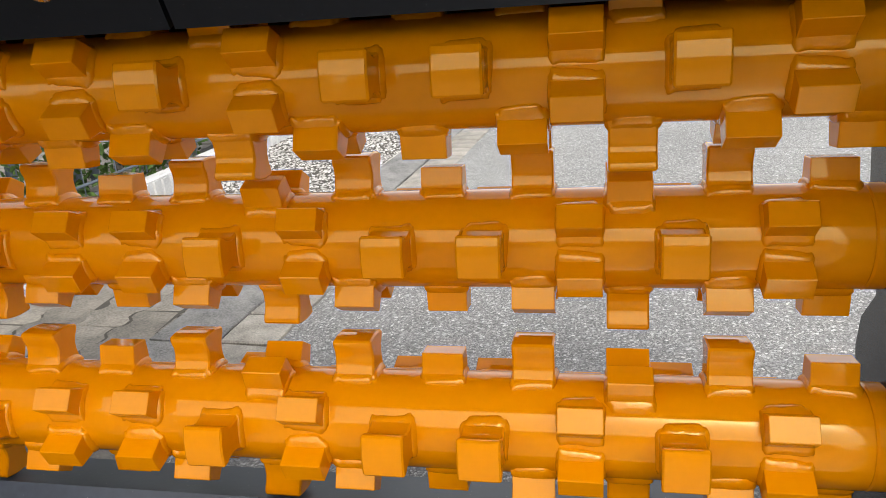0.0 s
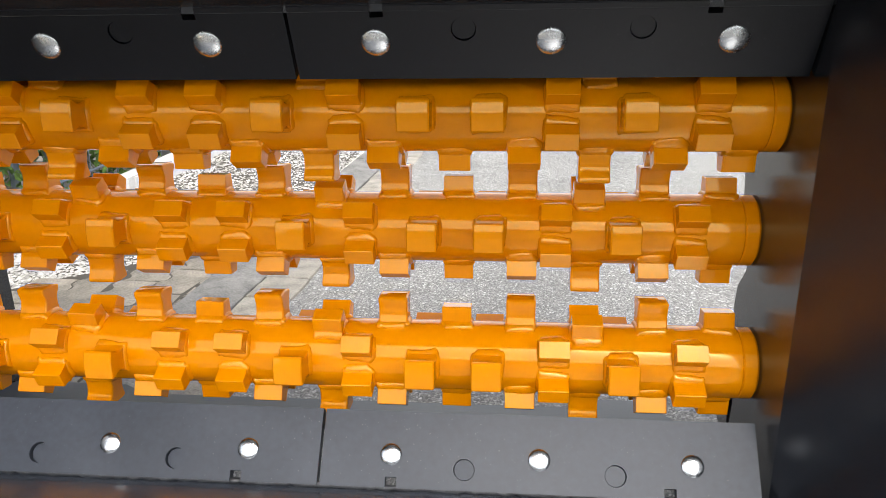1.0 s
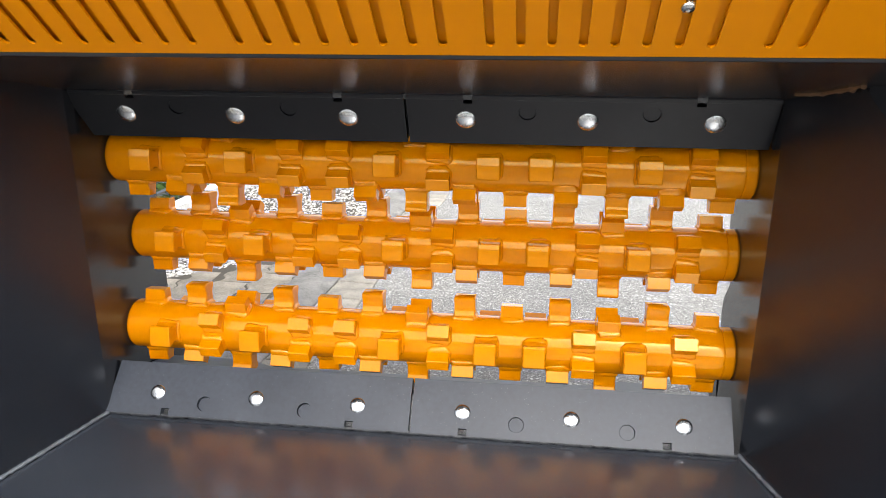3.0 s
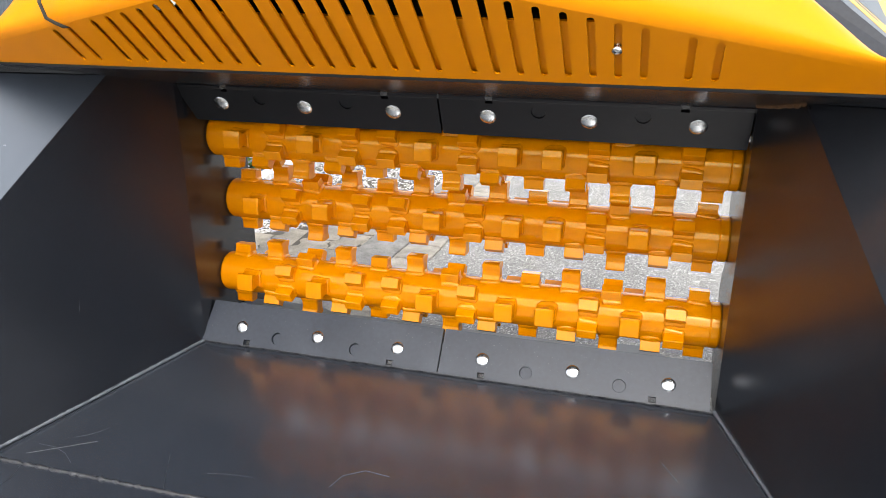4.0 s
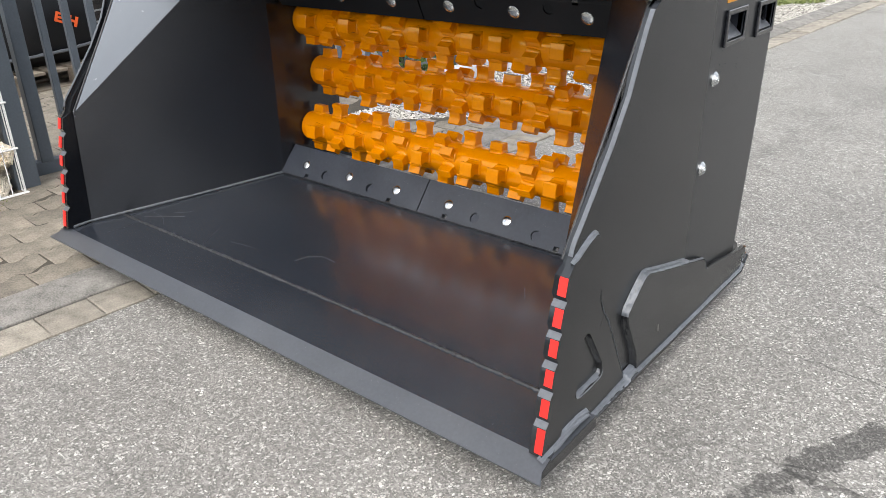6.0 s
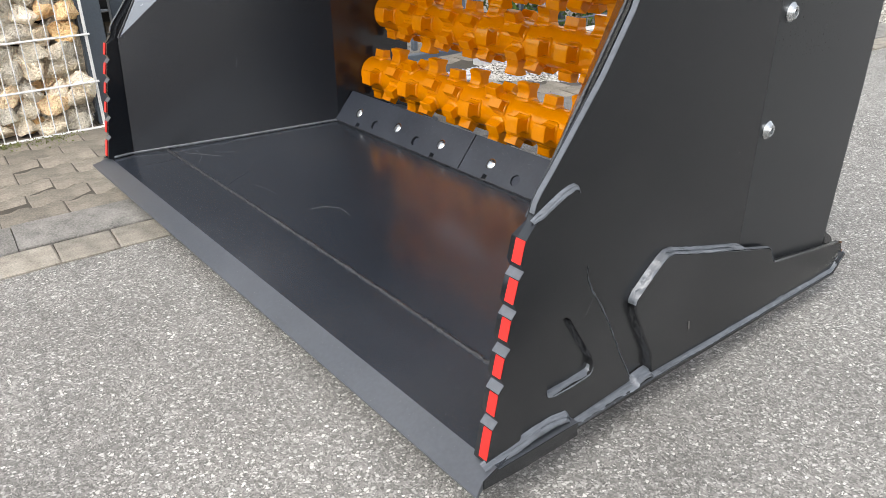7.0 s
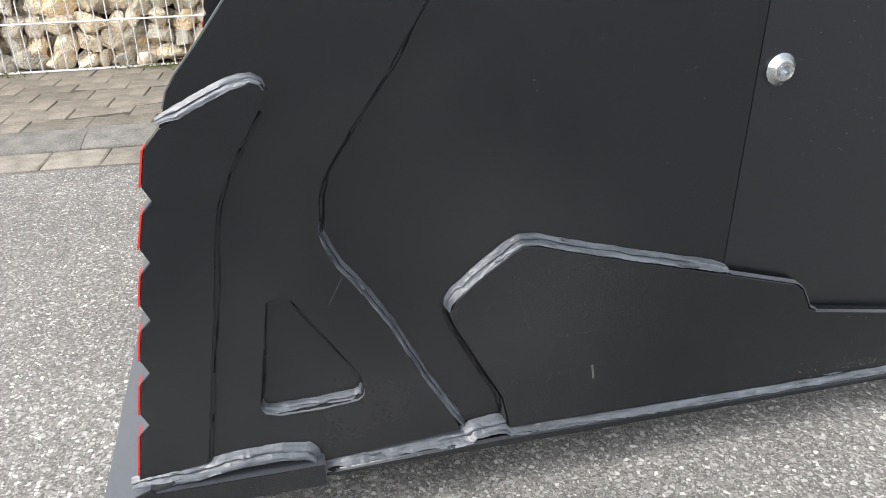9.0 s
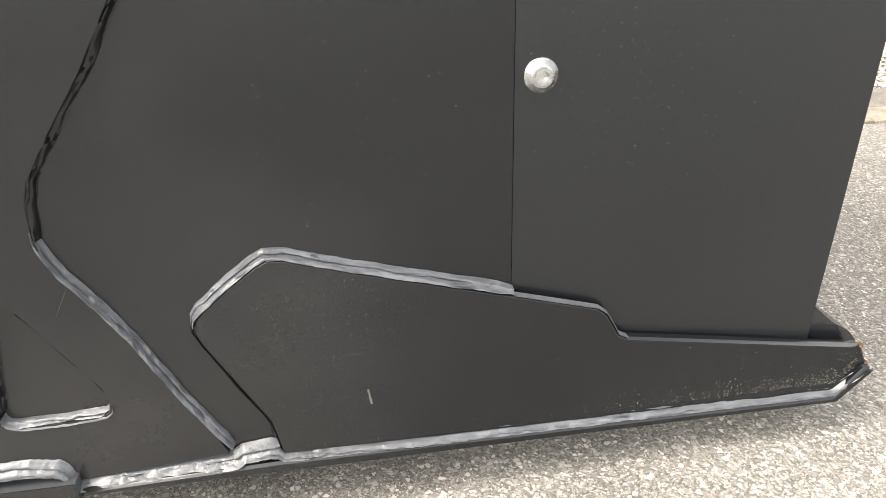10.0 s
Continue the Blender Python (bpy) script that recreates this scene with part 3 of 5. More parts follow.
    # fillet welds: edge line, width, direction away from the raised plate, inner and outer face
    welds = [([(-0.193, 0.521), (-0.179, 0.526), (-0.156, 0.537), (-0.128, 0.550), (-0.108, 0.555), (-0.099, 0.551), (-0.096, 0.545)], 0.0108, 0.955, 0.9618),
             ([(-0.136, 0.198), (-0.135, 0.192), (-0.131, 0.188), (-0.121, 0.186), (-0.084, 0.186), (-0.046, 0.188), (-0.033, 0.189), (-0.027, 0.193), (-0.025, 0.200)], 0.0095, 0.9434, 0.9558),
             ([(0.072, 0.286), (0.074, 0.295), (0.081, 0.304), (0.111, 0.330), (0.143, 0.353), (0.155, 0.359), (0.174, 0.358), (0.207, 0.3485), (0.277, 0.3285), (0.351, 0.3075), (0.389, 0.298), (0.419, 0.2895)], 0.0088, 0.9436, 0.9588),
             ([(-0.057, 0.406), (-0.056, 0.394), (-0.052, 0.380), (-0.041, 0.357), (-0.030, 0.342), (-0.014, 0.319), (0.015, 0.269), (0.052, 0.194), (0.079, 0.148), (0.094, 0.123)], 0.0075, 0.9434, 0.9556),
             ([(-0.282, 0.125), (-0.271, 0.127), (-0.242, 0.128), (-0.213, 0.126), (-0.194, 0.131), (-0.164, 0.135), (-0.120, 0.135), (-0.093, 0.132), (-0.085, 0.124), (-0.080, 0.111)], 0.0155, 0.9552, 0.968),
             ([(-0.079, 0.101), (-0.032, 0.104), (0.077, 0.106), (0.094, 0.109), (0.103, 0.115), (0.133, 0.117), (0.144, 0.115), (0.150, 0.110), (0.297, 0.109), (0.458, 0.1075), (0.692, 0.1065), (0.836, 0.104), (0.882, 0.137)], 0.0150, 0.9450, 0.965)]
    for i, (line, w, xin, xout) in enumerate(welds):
        part("weld_bead", bead(line, w, sx * xin, sx * xout, seed=i + 11), WELD, bucket, "flat weld with fine streaks, greyed for sky sheen", smooth=80)
    # rough black flame-cut edges above the welds
    for i, (line, w, xin, xout) in enumerate((([(y + 0.0035, z) for y, z in CURVE[:8]], 0.0075, 0.9434, 0.9552), ([(y + 0.0030, z) for y, z in KNIFE_IN[5:]], 0.0060, 0.9549, 0.9607),
                                              ([(-0.119, 0.322), (-0.125, 0.280), (-0.134, 0.205)], 0.0060, 0.9434, 0.9552), ([(-0.031, 0.219), (-0.060, 0.264), (-0.094, 0.319)], 0.0060, 0.9434, 0.9552),
                                              ([(0.145, 0.112), (0.135, 0.155), (0.077, 0.261), (0.071, 0.280)], 0.0060, 0.9434, 0.9580))):
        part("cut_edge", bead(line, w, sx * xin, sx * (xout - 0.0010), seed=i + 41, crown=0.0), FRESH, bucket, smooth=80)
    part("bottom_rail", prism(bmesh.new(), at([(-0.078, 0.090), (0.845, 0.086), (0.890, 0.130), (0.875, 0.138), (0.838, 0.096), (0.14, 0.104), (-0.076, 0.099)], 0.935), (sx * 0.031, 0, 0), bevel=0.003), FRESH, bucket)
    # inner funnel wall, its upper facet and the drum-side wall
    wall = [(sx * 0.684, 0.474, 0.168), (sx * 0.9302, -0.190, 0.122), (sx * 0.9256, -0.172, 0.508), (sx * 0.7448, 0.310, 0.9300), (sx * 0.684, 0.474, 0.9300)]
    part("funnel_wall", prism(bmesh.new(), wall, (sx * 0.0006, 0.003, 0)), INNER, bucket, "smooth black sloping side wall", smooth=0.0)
    up = [(sx * 0.9256, -0.172, 0.508), (sx * 0.7448, 0.310, 0.9300), (sx * 0.930, 0.106, 0.9560)]
    part("upper_facet", prism(bmesh.new(), up, (sx * 0.0006, 0.003, 0)), BLACK if sx > 0 else FACET, bucket, "" if sx > 0 else "smooth upper facet, greyed for sky sheen")
    back_edge = [(0.79, 0.93), (0.79, 0.15)] if sx < 0 else [(0.70, 0.93), (0.72, 0.80), (0.758, 0.66), (0.766, 0.62), (0.755, 0.57), (0.70, 0.50), (0.70, 0.46), (0.735, 0.42), (0.742, 0.38), (0.72, 0.31), (0.69, 0.22), (0.70, 0.15)]
    part("drum_wall", prism(bmesh.new(), at([(0.4738, 0.15), (0.4738, 0.93)] + back_edge, 0.684), (sx * 0.02, 0, 0)), INNER, bucket, "black end wall behind the drum bearings")
    part("weld_bead", tube([(sx * 0.683, 0.470, 0.176), (sx * 0.806, 0.142, 0.152), (sx * 0.929, -0.186, 0.132), (sx * 0.929, -0.255, 0.130)], 0.0042, 7, 0.2, 0.007, seed=5), WELD, bucket, smooth=70)
    part("weld_bead", tube([(sx * 0.9245, -0.170, 0.512), (sx * 0.9262, -0.028, 0.735), (sx * 0.9275, 0.105, 0.952)], 0.0034, 7, 0.08, 0.007, seed=6), WELD_DARK, bucket, smooth=70)
    # sloping top plate beside the hood, with a decal, and the dark edge strip under the hood
    gus = [(sx * 0.934, 0.086, 0.953), (sx * 0.535, 0.300, 1.300), (sx * 0.535, 0.66, 1.42), (sx * 0.937, 0.66, 1.132)]
    A, B, C = Vector(gus[0]), Vector(gus[1]), Vector(gus[3])
    nrm = (B - A).cross(C - A).normalized()
    nrm = nrm if nrm.z > 0 else -nrm
    top = part("top_plate", prism(bmesh.new(), gus, nrm * -0.003), GUSSET, bucket, "grey painted sloping top plate")
    part("backing_plate", prism(bmesh.new(), [Vector(p) - nrm * 0.0034 for p in gus], nrm * -0.008), FRESH, top)

    def on(u, v, d):
        return A + (B - A) * u + (C - A) * v + nrm * d

    decal = [on(0.27, 0.07, 0.0006), on(0.02, 0.38, 0.0006), on(0.02, 0.93, 0.0006), on(0.97, 0.93, 0.0006), on(0.97, 0.07, 0.0006)]
    sticker = part("decal", prism(bmesh.new(), decal, nrm * 0.0006), DECAL, top, "sun-faded yellow decal")
    for k, (a, b, c, d) in enumerate(((0.30, 0.115, 0.80, 0.13), (0.29, 0.15, 0.70, 0.16), (0.33, 0.19, 0.45, 0.25), (0.50, 0.19, 0.58, 0.25), (0.62, 0.19, 0.80, 0.25))):
        bar = [on(a, b, 0.0014), on(c, b, 0.0014), on(c, d, 0.0014), on(a, d, 0.0014)]
        part("print_bar", prism(bmesh.new(), bar, nrm * 0.0004), GUSSET, sticker)
    part("weld_bead", tube([on(-0.004, 0.0, 0.0), on(-0.004, 0.5, 0.0), on(-0.004, 1.0, 0.0)], 0.003, 7, 0.2, 0.007, seed=8), WELD, top, smooth=70)
    for w, (ya, za), (yb, zb) in ((0.9550, (0.090, 0.9545), (0.232, 0.9985)), (0.9435, (0.2325, 0.9985), (0.655, 1.1305))):
        band = [(sx * 0.9348, ya, za), (sx * w, ya, za), (sx * w, yb, zb), (sx * 0.9348, yb, zb)]
        part("flange", prism(bmesh.new(), band, (0, 0.001, -0.003)), EDGE, top, "pale plate edge")
    cap = part("bolt", lathe([(0.022, 0), (0.022, 0.004), (0.013, 0.006), (0.012, 0.012), (0.002, 0.013)], 20), INK, top, "dark round plug")
    cap.matrix_local = Matrix.Translation(on(0.14, 0.70, 0.001)) @ nrm.to_track_quat("Z", "Y").to_matrix().to_4x4()
    strip = [(sx * 0.905, 0.092, 0.988), (sx * 0.530, 0.298, 1.286), (sx * 0.460, 0.285, 1.280), (sx * 0.842, 0.086, 0.998)]
    part("edge_strip", prism(bmesh.new(), strip, (sx * -0.004, 0.006, -0.006)), STRIP, bucket, "dark grey edge strip beside the hood")
    corner = [(sx * 0.7448, 0.313, 0.929), (sx * 0.934, 0.109, 0.954), (sx * 0.934, 0.093, 0.982)]
    part("corner_filler", prism(bmesh.new(), corner, (sx * 0.002, 0.004, 0.001)), FRESH, bucket)


side(1)
side(-1)

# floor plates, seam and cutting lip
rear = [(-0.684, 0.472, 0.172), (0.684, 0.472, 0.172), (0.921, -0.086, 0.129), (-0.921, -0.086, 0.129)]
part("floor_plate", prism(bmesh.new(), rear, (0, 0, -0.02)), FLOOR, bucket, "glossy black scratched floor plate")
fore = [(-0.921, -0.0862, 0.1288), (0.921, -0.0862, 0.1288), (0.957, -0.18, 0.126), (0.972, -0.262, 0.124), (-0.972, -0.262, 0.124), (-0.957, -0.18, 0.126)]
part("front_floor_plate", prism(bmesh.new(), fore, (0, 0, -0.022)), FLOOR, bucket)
prof = [(-0.262, 0.1238), (-0.292, 0.1117), (-0.316, 0.102), (-0.314, 0.096), (-0.292, 0.0945), (-0.20, 0.088), (-0.075, 0.088), (-0.075, 0.117), (-0.258, 0.117)]
bm = bmesh.new()
ends = []
for sx in (-1, 1):
    ends.append([bm.verts.new((sx * (0.986 if y < -0.3 else 0.9735), y, z)) for y, z in prof])
for i in range(len(prof)):
    j = (i + 1) % len(prof)
    bm.faces.new((ends[0][i], ends[0][j], ends[1][j], ends[1][i]))
bm.faces.new(ends[0])
bm.faces.new(ends[1])
for sx in (-1, 1):
    cap = [(sx * 0.9737, y, z) for y, z in ((-0.262, 0.1232), (-0.291, 0.1115), (-0.291, 0.0948), (-0.20, 0.0885), (-0.076, 0.0885), (-0.076, 0.1165), (-0.258, 0.1168))]
    part("lip_end", prism(bmesh.new(), cap, (sx * 0.0012, 0, 0)), FRESH, bucket)
part("cutting_lip", bm, LIP, bucket, "bevelled dark grey cutting lip", smooth=20)
part("weld_bead", tube([(-0.90, -0.089, 0.1288), (-0.3, -0.084, 0.1288), (0.3, -0.083, 0.1288), (0.90, -0.089, 0.1288)], 0.0048, 7, 0.40, 0.006, seed=3), WELD_DARK, bucket, smooth=70)
part("weld_bead", tube([(-0.68, 0.468, 0.176), (0.68, 0.468, 0.176)], 0.005, 6, 0.3, 0.009, seed=4), WELD_DARK, bucket, smooth=70)
part("belly", box((-0.74, -0.02, 0.004), (0.74, 0.50, 0.11), 0.004), BLACK, bucket, "dark underside resting on the road")
for x0 in (-0.93, 0.701):
    part("rear_beam", prism(bmesh.new(), [(x0, 0.80, 0.10), (x0, 0.886, 0.138), (x0, 0.880, 0.156), (x0, 0.868, 0.170), (x0, 0.842, 0.186), (x0, 0.815, 0.210), (x0, 0.79, 0.228), (x0, 0.76, 0.12)], (0.229, 0, 0)), BLACK, bucket)
# roof of the mouth and the black rail under the hood
roof = [(-0.930, 0.090, 0.9815), (0.930, 0.090, 0.9815), (0.80, 0.486, 0.889), (-0.80, 0.486, 0.889)]
part("roof_plate", prism(bmesh.new(), roof, (0, -0.002, 0.003)), ROOF, bucket, "black sloping roof plate")
part("hood_rail", box((-0.862, 0.0822, 0.9790), (0.862, 0.0872, 0.9900), 0.001), TOP_PLATE, bucket)
part("top_closure", prism(bmesh.new(), [(-0.93, 0.49, 0.88), (0.93, 0.49, 0.88), (0.93, 0.80, 0.88), (-0.93, 0.80, 0.88)], (0, 0, 0.03)), BLACK, bucket)


part("rear_casing", prism(bmesh.new(), [(-0.93, 0.800, 0.885), (0.93, 0.800, 0.885), (0.93, 0.775, 0.770), (-0.93, 0.775, 0.770)], (0, 0.012, 0)), BLACK, bucket, "black steel casing behind the top drum")


def wear_plate(x0, x1, top, bolts, holes, notches):
    """One bolted wear plate; a is its lower, b its upper edge in y, z."""
    a, b = ((0.531, 0.791), (0.487, 0.887)) if top else ((0.462, 0.180), (0.536, 0.271))
    A, B = Vector((0, *a)), Vector((0, *b))
    run = (B - A)
    L = run.length
    up = run / L
    nrm = up.cross(Vector((1, 0, 0)))
    if nrm.y > 0:
        nrm = -nrm
    def P(x, s, d=0.0):
        return Vector((x, 0, 0)) + A + up * s + nrm * d
    hole_s = 0.072 if top else 0.031
    depth = 0.016
    xs = sorted(notches)
    if top:
        outline = [(x0 + (0.03 if x0 < -0.6 else 0), 0.0), (x1 - (0.002 if x1 > 0.6 else 0), 0.0), (x1, L)]
        for x in reversed(xs):
            outline += [(x + 0.009, L), (x + 0.009, L - depth), (x - 0.009, L - depth), (x - 0.009, L)]
        outline += [(x0, L)]
    else:
        outline = [(x0, 0.0)]
        for x in xs:
            outline += [(x - 0.009, 0.0), (x - 0.009, depth), (x + 0.009, depth), (x + 0.009, 0.0)]
        outline += [(x1, 0.0), (x1, L), (x0 + (0.012 if x0 < -0.6 else 0), L)]
    plate = part("wear_plate", prism(bmesh.new(), [P(x, s) for x, s in outline], nrm * -0.016, hole=[[P(x + 0.0165 * math.cos(k * math.pi / 12), hole_s + 0.0165 * math.sin(k * math.pi / 12)) for k in range(24)] for x in holes]), TOP_PLATE if top else PLATE, bucket, "bolted steel wear plate, coloured darker for shade" if top else "bolted dark grey steel wear plate")
    face = Matrix((( 1, 0, 0, 0), (0, up.y, nrm.y, 0), (0, up.z, nrm.z, 0), (0, 0, 0, 1)))
    for x in bolts:
        ob = part("bolt", lathe([(0.0215, 0.0), (0.0212, 0.0014), (0.0192, 0.0030), (0.0146, 0.0048), (0.0084, 0.0060), (0.0012, 0.0065)], 28), ZINC if top else BOLT_GREY, plate, "domed zinc plated bolt head" if top else "dull zinc plated bolt head", smooth=60)
        ob.matrix_local = Matrix.Translation(P(x, 0.050 if not top else 0.054, -0.001)) @ face @ Matrix.Scale(0.93 if top else 0.82, 4)
    for x in holes:
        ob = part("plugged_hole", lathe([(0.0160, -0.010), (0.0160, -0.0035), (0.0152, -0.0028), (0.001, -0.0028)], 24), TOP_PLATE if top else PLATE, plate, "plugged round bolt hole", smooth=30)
        ob.matrix_local = Matrix.Translation(P(x, hole_s, 0.0 if top else -0.002 if x > 0 else -0.005)) @ face


wear_plate(-0.690, 0.001, False, (-0.575, -0.345, -0.115), (-0.462, -0.232), (-0.550, -0.130))
wear_plate(0.006, 0.672, False, (0.115, 0.345, 0.575), (0.230, 0.460), (0.117, 0.540))
wear_plate(-0.695, -0.002, True, (-0.575, -0.345, -0.115), (-0.462, -0.232), (-0.555, -0.130))
wear_plate(0.003, 0.6825, True, (0.115, 0.345, 0.575), (0.232, 0.460), (0.120, 0.545))

shelf = [(-0.68, 0.548, 0.236), (0.60, 0.548, 0.236), (0.555, 0.690, 0.198), (0.535, 0.752, 0.181), (0.455, 0.752, 0.181), (0.385, 0.690, 0.198), (-0.385, 0.690, 0.198), (-0.455, 0.752, 0.181), (-0.68, 0.752, 0.181)]
part("discharge_shelf", prism(bmesh.new(), shelf, (0, 0, -0.012)), PLATE, bucket, "smooth grey steel shelf behind the lower wear plates")
part("seam_backing", prism(bmesh.new(), [(-0.035, 0.548, 0.800), (0.035, 0.548, 0.800), (0.035, 0.505, 0.893), (-0.035, 0.505, 0.893)], (0, 0.006, 0.003)), FRESH, bucket)

# ---- drums ----
R0, R_TALL, R_SHORT, HALF, PITCH = 0.0580, 0.1055, 0.0866, 0.6845, 0.0524


def tall_tooth():
    """Waisted hammer tooth, standing along +z from the drum's surface."""
    prof = [(-0.0245, 0.050), (-0.0210, 0.0625), (-0.0182, 0.070), (-0.0172, 0.079), (-0.0190, 0.087), (-0.0228, 0.0935), (-0.0240, 0.0990), (-0.0236, 0.1026), (-0.0160, 0.1042), (-0.0082, 0.1052)]
    prof = prof + [(0.0, R_TALL)] + [(-a, r) for a, r in reversed(prof)]
    bm = bmesh.new()
    prism(bm, [(-0.0236, a, r) for a, r in prof], (0.0472, 0, 0), bevel=0.0020)
    return mesh_from(bm, "tooth", ORANGE, 30)


def short_tooth():
    prof = [(-0.0172, 0.048), (-0.0166, 0.066), (-0.0134, R_SHORT), (0.0134, R_SHORT), (0.0166, 0.066), (0.0172, 0.048)]
    bm = bmesh.new()
    prism(bm, [(-0.0241, a, r) for a, r in prof], (0.0482, 0, 0), bevel=0.0008)
    return mesh_from(bm, "tooth", ORANGE, 30)


def collar(half_x, half_a, seed):
    """The fillet weld round a tooth's foot, lying on the drum."""
    rng = random.Random(seed)
    bm = bmesh.new()
    n = 40
    rows = []
    for grow, lift in ((0.0082, -0.0016), (0.0074, 0.0014), (0.0058, 0.0034), (0.0036, 0.0050), (0.0010, 0.0064), (-0.0016, 0.0070)):
        row = []
        for i in range(n):
            t = 2 * math.pi * i / n
            k = 0.36
            cx, ca = math.cos(t), math.sin(t)
            swell = 1 + 0.28 * math.sin(2 * t + seed) + 0.20 * math.sin(5 * t + 2.3 * seed) + 0.10 * math.sin(11 * t + seed)
            g = grow * (swell if grow > 0 else 1)
            px = (half_x + 0.45 * g) * math.copysign(abs(cx) ** k, cx) + rng.uniform(-1, 1) * 0.0004
            pa = (half_a + g) * math.copysign(abs(ca) ** k, ca) + rng.uniform(-1, 1) * 0.0004
            th, rr = pa / R0, R0 + lift + rng.uniform(-1, 1) * 0.0004
            row.append(bm.verts.new((px, rr * math.sin(th), rr * math.cos(th))))
        rows.append(row)
    for a, b in zip(rows, rows[1:]):
        for i in range(n):
            bm.faces.new((a[i], a[(i + 1) % n], b[(i + 1) % n], b[i]))
    return mesh_from(bm, "weld", ORANGE_WELD, 80)


TALL, SHORT = tall_tooth(), short_tooth()
C_TALL = [collar(0.0236, 0.0215, s) for s in range(3)]
C_SHORT = [collar(0.0241, 0.0165, s + 9) for s in range(3)]
# 25 rings along the drum, evenly spaced: the turn of the tall tooth (None: two short teeth alone)
TURNS = [None, 0, 90, 180, -90, 0, 90, 180, None, 180, 90, 0, -90, 180, 90, 0, None, 0, 90, 180, -90, 0, 90, 180, None]
SPREAD = 153


def drum(y, z, phase):
    bm = bmesh.new()
    prof = [(0.040, -HALF), (R0 - 0.0075, -HALF), (R0 - 0.0035, -HALF + 0.003), (R0 - 0.0010, -HALF + 0.007), (R0, -HALF + 0.012),
            (R0, HALF - 0.026), (R0 - 0.002, HALF - 0.024), (R0, HALF - 0.022), (R0, HALF - 0.004), (R0 - 0.004, HALF), (0.040, HALF)]
    bm = lathe(prof, 48)
    bmesh.ops.rotate(bm, cent=(0, 0, 0), matrix=Matrix.Rotation(radians(90), 3, "Y"), verts=bm.verts)
    d = part("drum", bm, ORANGE, bucket, "glossy orange drum with welded square teeth", smooth=40)
    d.location = (0, y, z)
    k = 0
    for i, turn in enumerate(TURNS):
        x = PITCH * (i - 12)
        if turn is None:
            teeth = [(90, False), (-90, False)]
        else:
            teeth = [(turn, True), (turn + SPREAD, False), (turn - SPREAD, False)]
        for a, tall in teeth:
            m = Matrix.Translation((x, 0, 0)) @ Matrix.Rotation(radians(90 - a - phase), 4, "X")
            share("tooth", TALL if tall else SHORT, m, d)
            share("weld", (C_TALL if tall else C_SHORT)[k % 3], m, d)
            k += 1


drum(0.639, 0.7285, 6.7)
drum(0.702, 0.5290, 6.4)
drum(0.633, 0.3255, 6.7)

# ---- hood with its ventilation slots ----
HY, HZ = 0.077, 0.988
HD = Vector((0, -0.741, 0.671))
SLOTS = [-0.585, -0.547] + [-0.482 + 0.039 * i for i in range(8)] + [-0.143 + 0.039 * i for i in range(8)] + [0.191 + 0.039 * i for i in range(8)] + [0.531, 0.570]


def fold(x):
    x = abs(x)
    if x > 0.80:
        return max(0.004, 0.078 * math.sqrt(max(0.0, (0.858 - x) / 0.058)))
    return 0.078 + (0.80 - x) * 0.285


def hood_point(x, s):
    return Vector((x, HY, HZ)) + HD * s


bm = bmesh.new()
cuts = {-0.858, 0.858, -0.846, 0.846, -0.83, 0.83, -0.80, 0.80, -0.72, 0.72, -0.65, 0.65}
for x in SLOTS:
    cuts |= {round(x - 0.0058, 4), round(x + 0.0058, 4)}
cuts = sorted(cuts)
verts = {}


def hv(x, s):
    key = (round(x, 4), round(s, 4))
    if key not in verts:
        verts[key] = bm.verts.new(hood_point(x, s))
    return verts[key]


def slot_top(x):
    return min(fold(x) - 0.036, 0.165 if abs(x) > 0.44 else 0.30)


def face_top(x):
    return max(0.003, fold(x) - 0.028) if abs(x) < 0.80 else max(0.003, fold(x) * 0.64)


LOW = 0.013
for a, b in zip(cuts, cuts[1:]):
    mid = (a + b) / 2
    is_slot = any(abs(mid - x) < 0.003 for x in SLOTS)
    ta, tb = face_top(a), face_top(b)
    if abs(mid) > 0.80:
        bm.faces.new((hv(a, -0.005), hv(b, -0.005), hv(b, tb), hv(a, ta)))
        continue
    bm.faces.new((hv(a, -0.005), hv(b, -0.005), hv(b, LOW), hv(a, LOW)))
    if is_slot:
        st = slot_top(mid)
        bm.faces.new((hv(a, st), hv(b, st), hv(b, tb), hv(a, ta)))
        w = b - a
        for e, d in ((LOW, 1), (st, -1)):
            for c, q in ((a, 1), (b, -1)):
                bm.faces.new((hv(c, e), hv(c + q * 0.38 * w, e), hv(c + q * 0.12 * w, e + d * 0.16 * w), hv(c, e + d * 0.45 * w)))
    else:
        bm.faces.new((hv(a, LOW), hv(b, LOW), hv(b, tb), hv(a, ta)))
bmesh.ops.recalc_face_normals(bm, faces=bm.faces)
ext = bmesh.ops.extrude_face_region(bm, geom=list(bm.faces), use_keep_orig=True)["geom"]
bmesh.ops.translate(bm, vec=Vector((0, 0.671, 0.741)) * 0.004, verts=[g for g in ext if isinstance(g, bmesh.types.BMVert)])
hood = part("hood", bm, HOOD, bucket, "orange slotted sheet-metal hood", smooth=25)


def hip(x):
    x = abs(x)
    k = min(0.842 - x, 0.42)
    return Vector((x, 0.052 - 0.079 * k, 0.997 + 0.79 * k))


def outer(x):
    x = abs(x)
    k = min((0.842 - x) / 0.651, 0.57)
    return Vector((x, 0.074 + 0.502 * k, 0.990 + 0.570 * k))


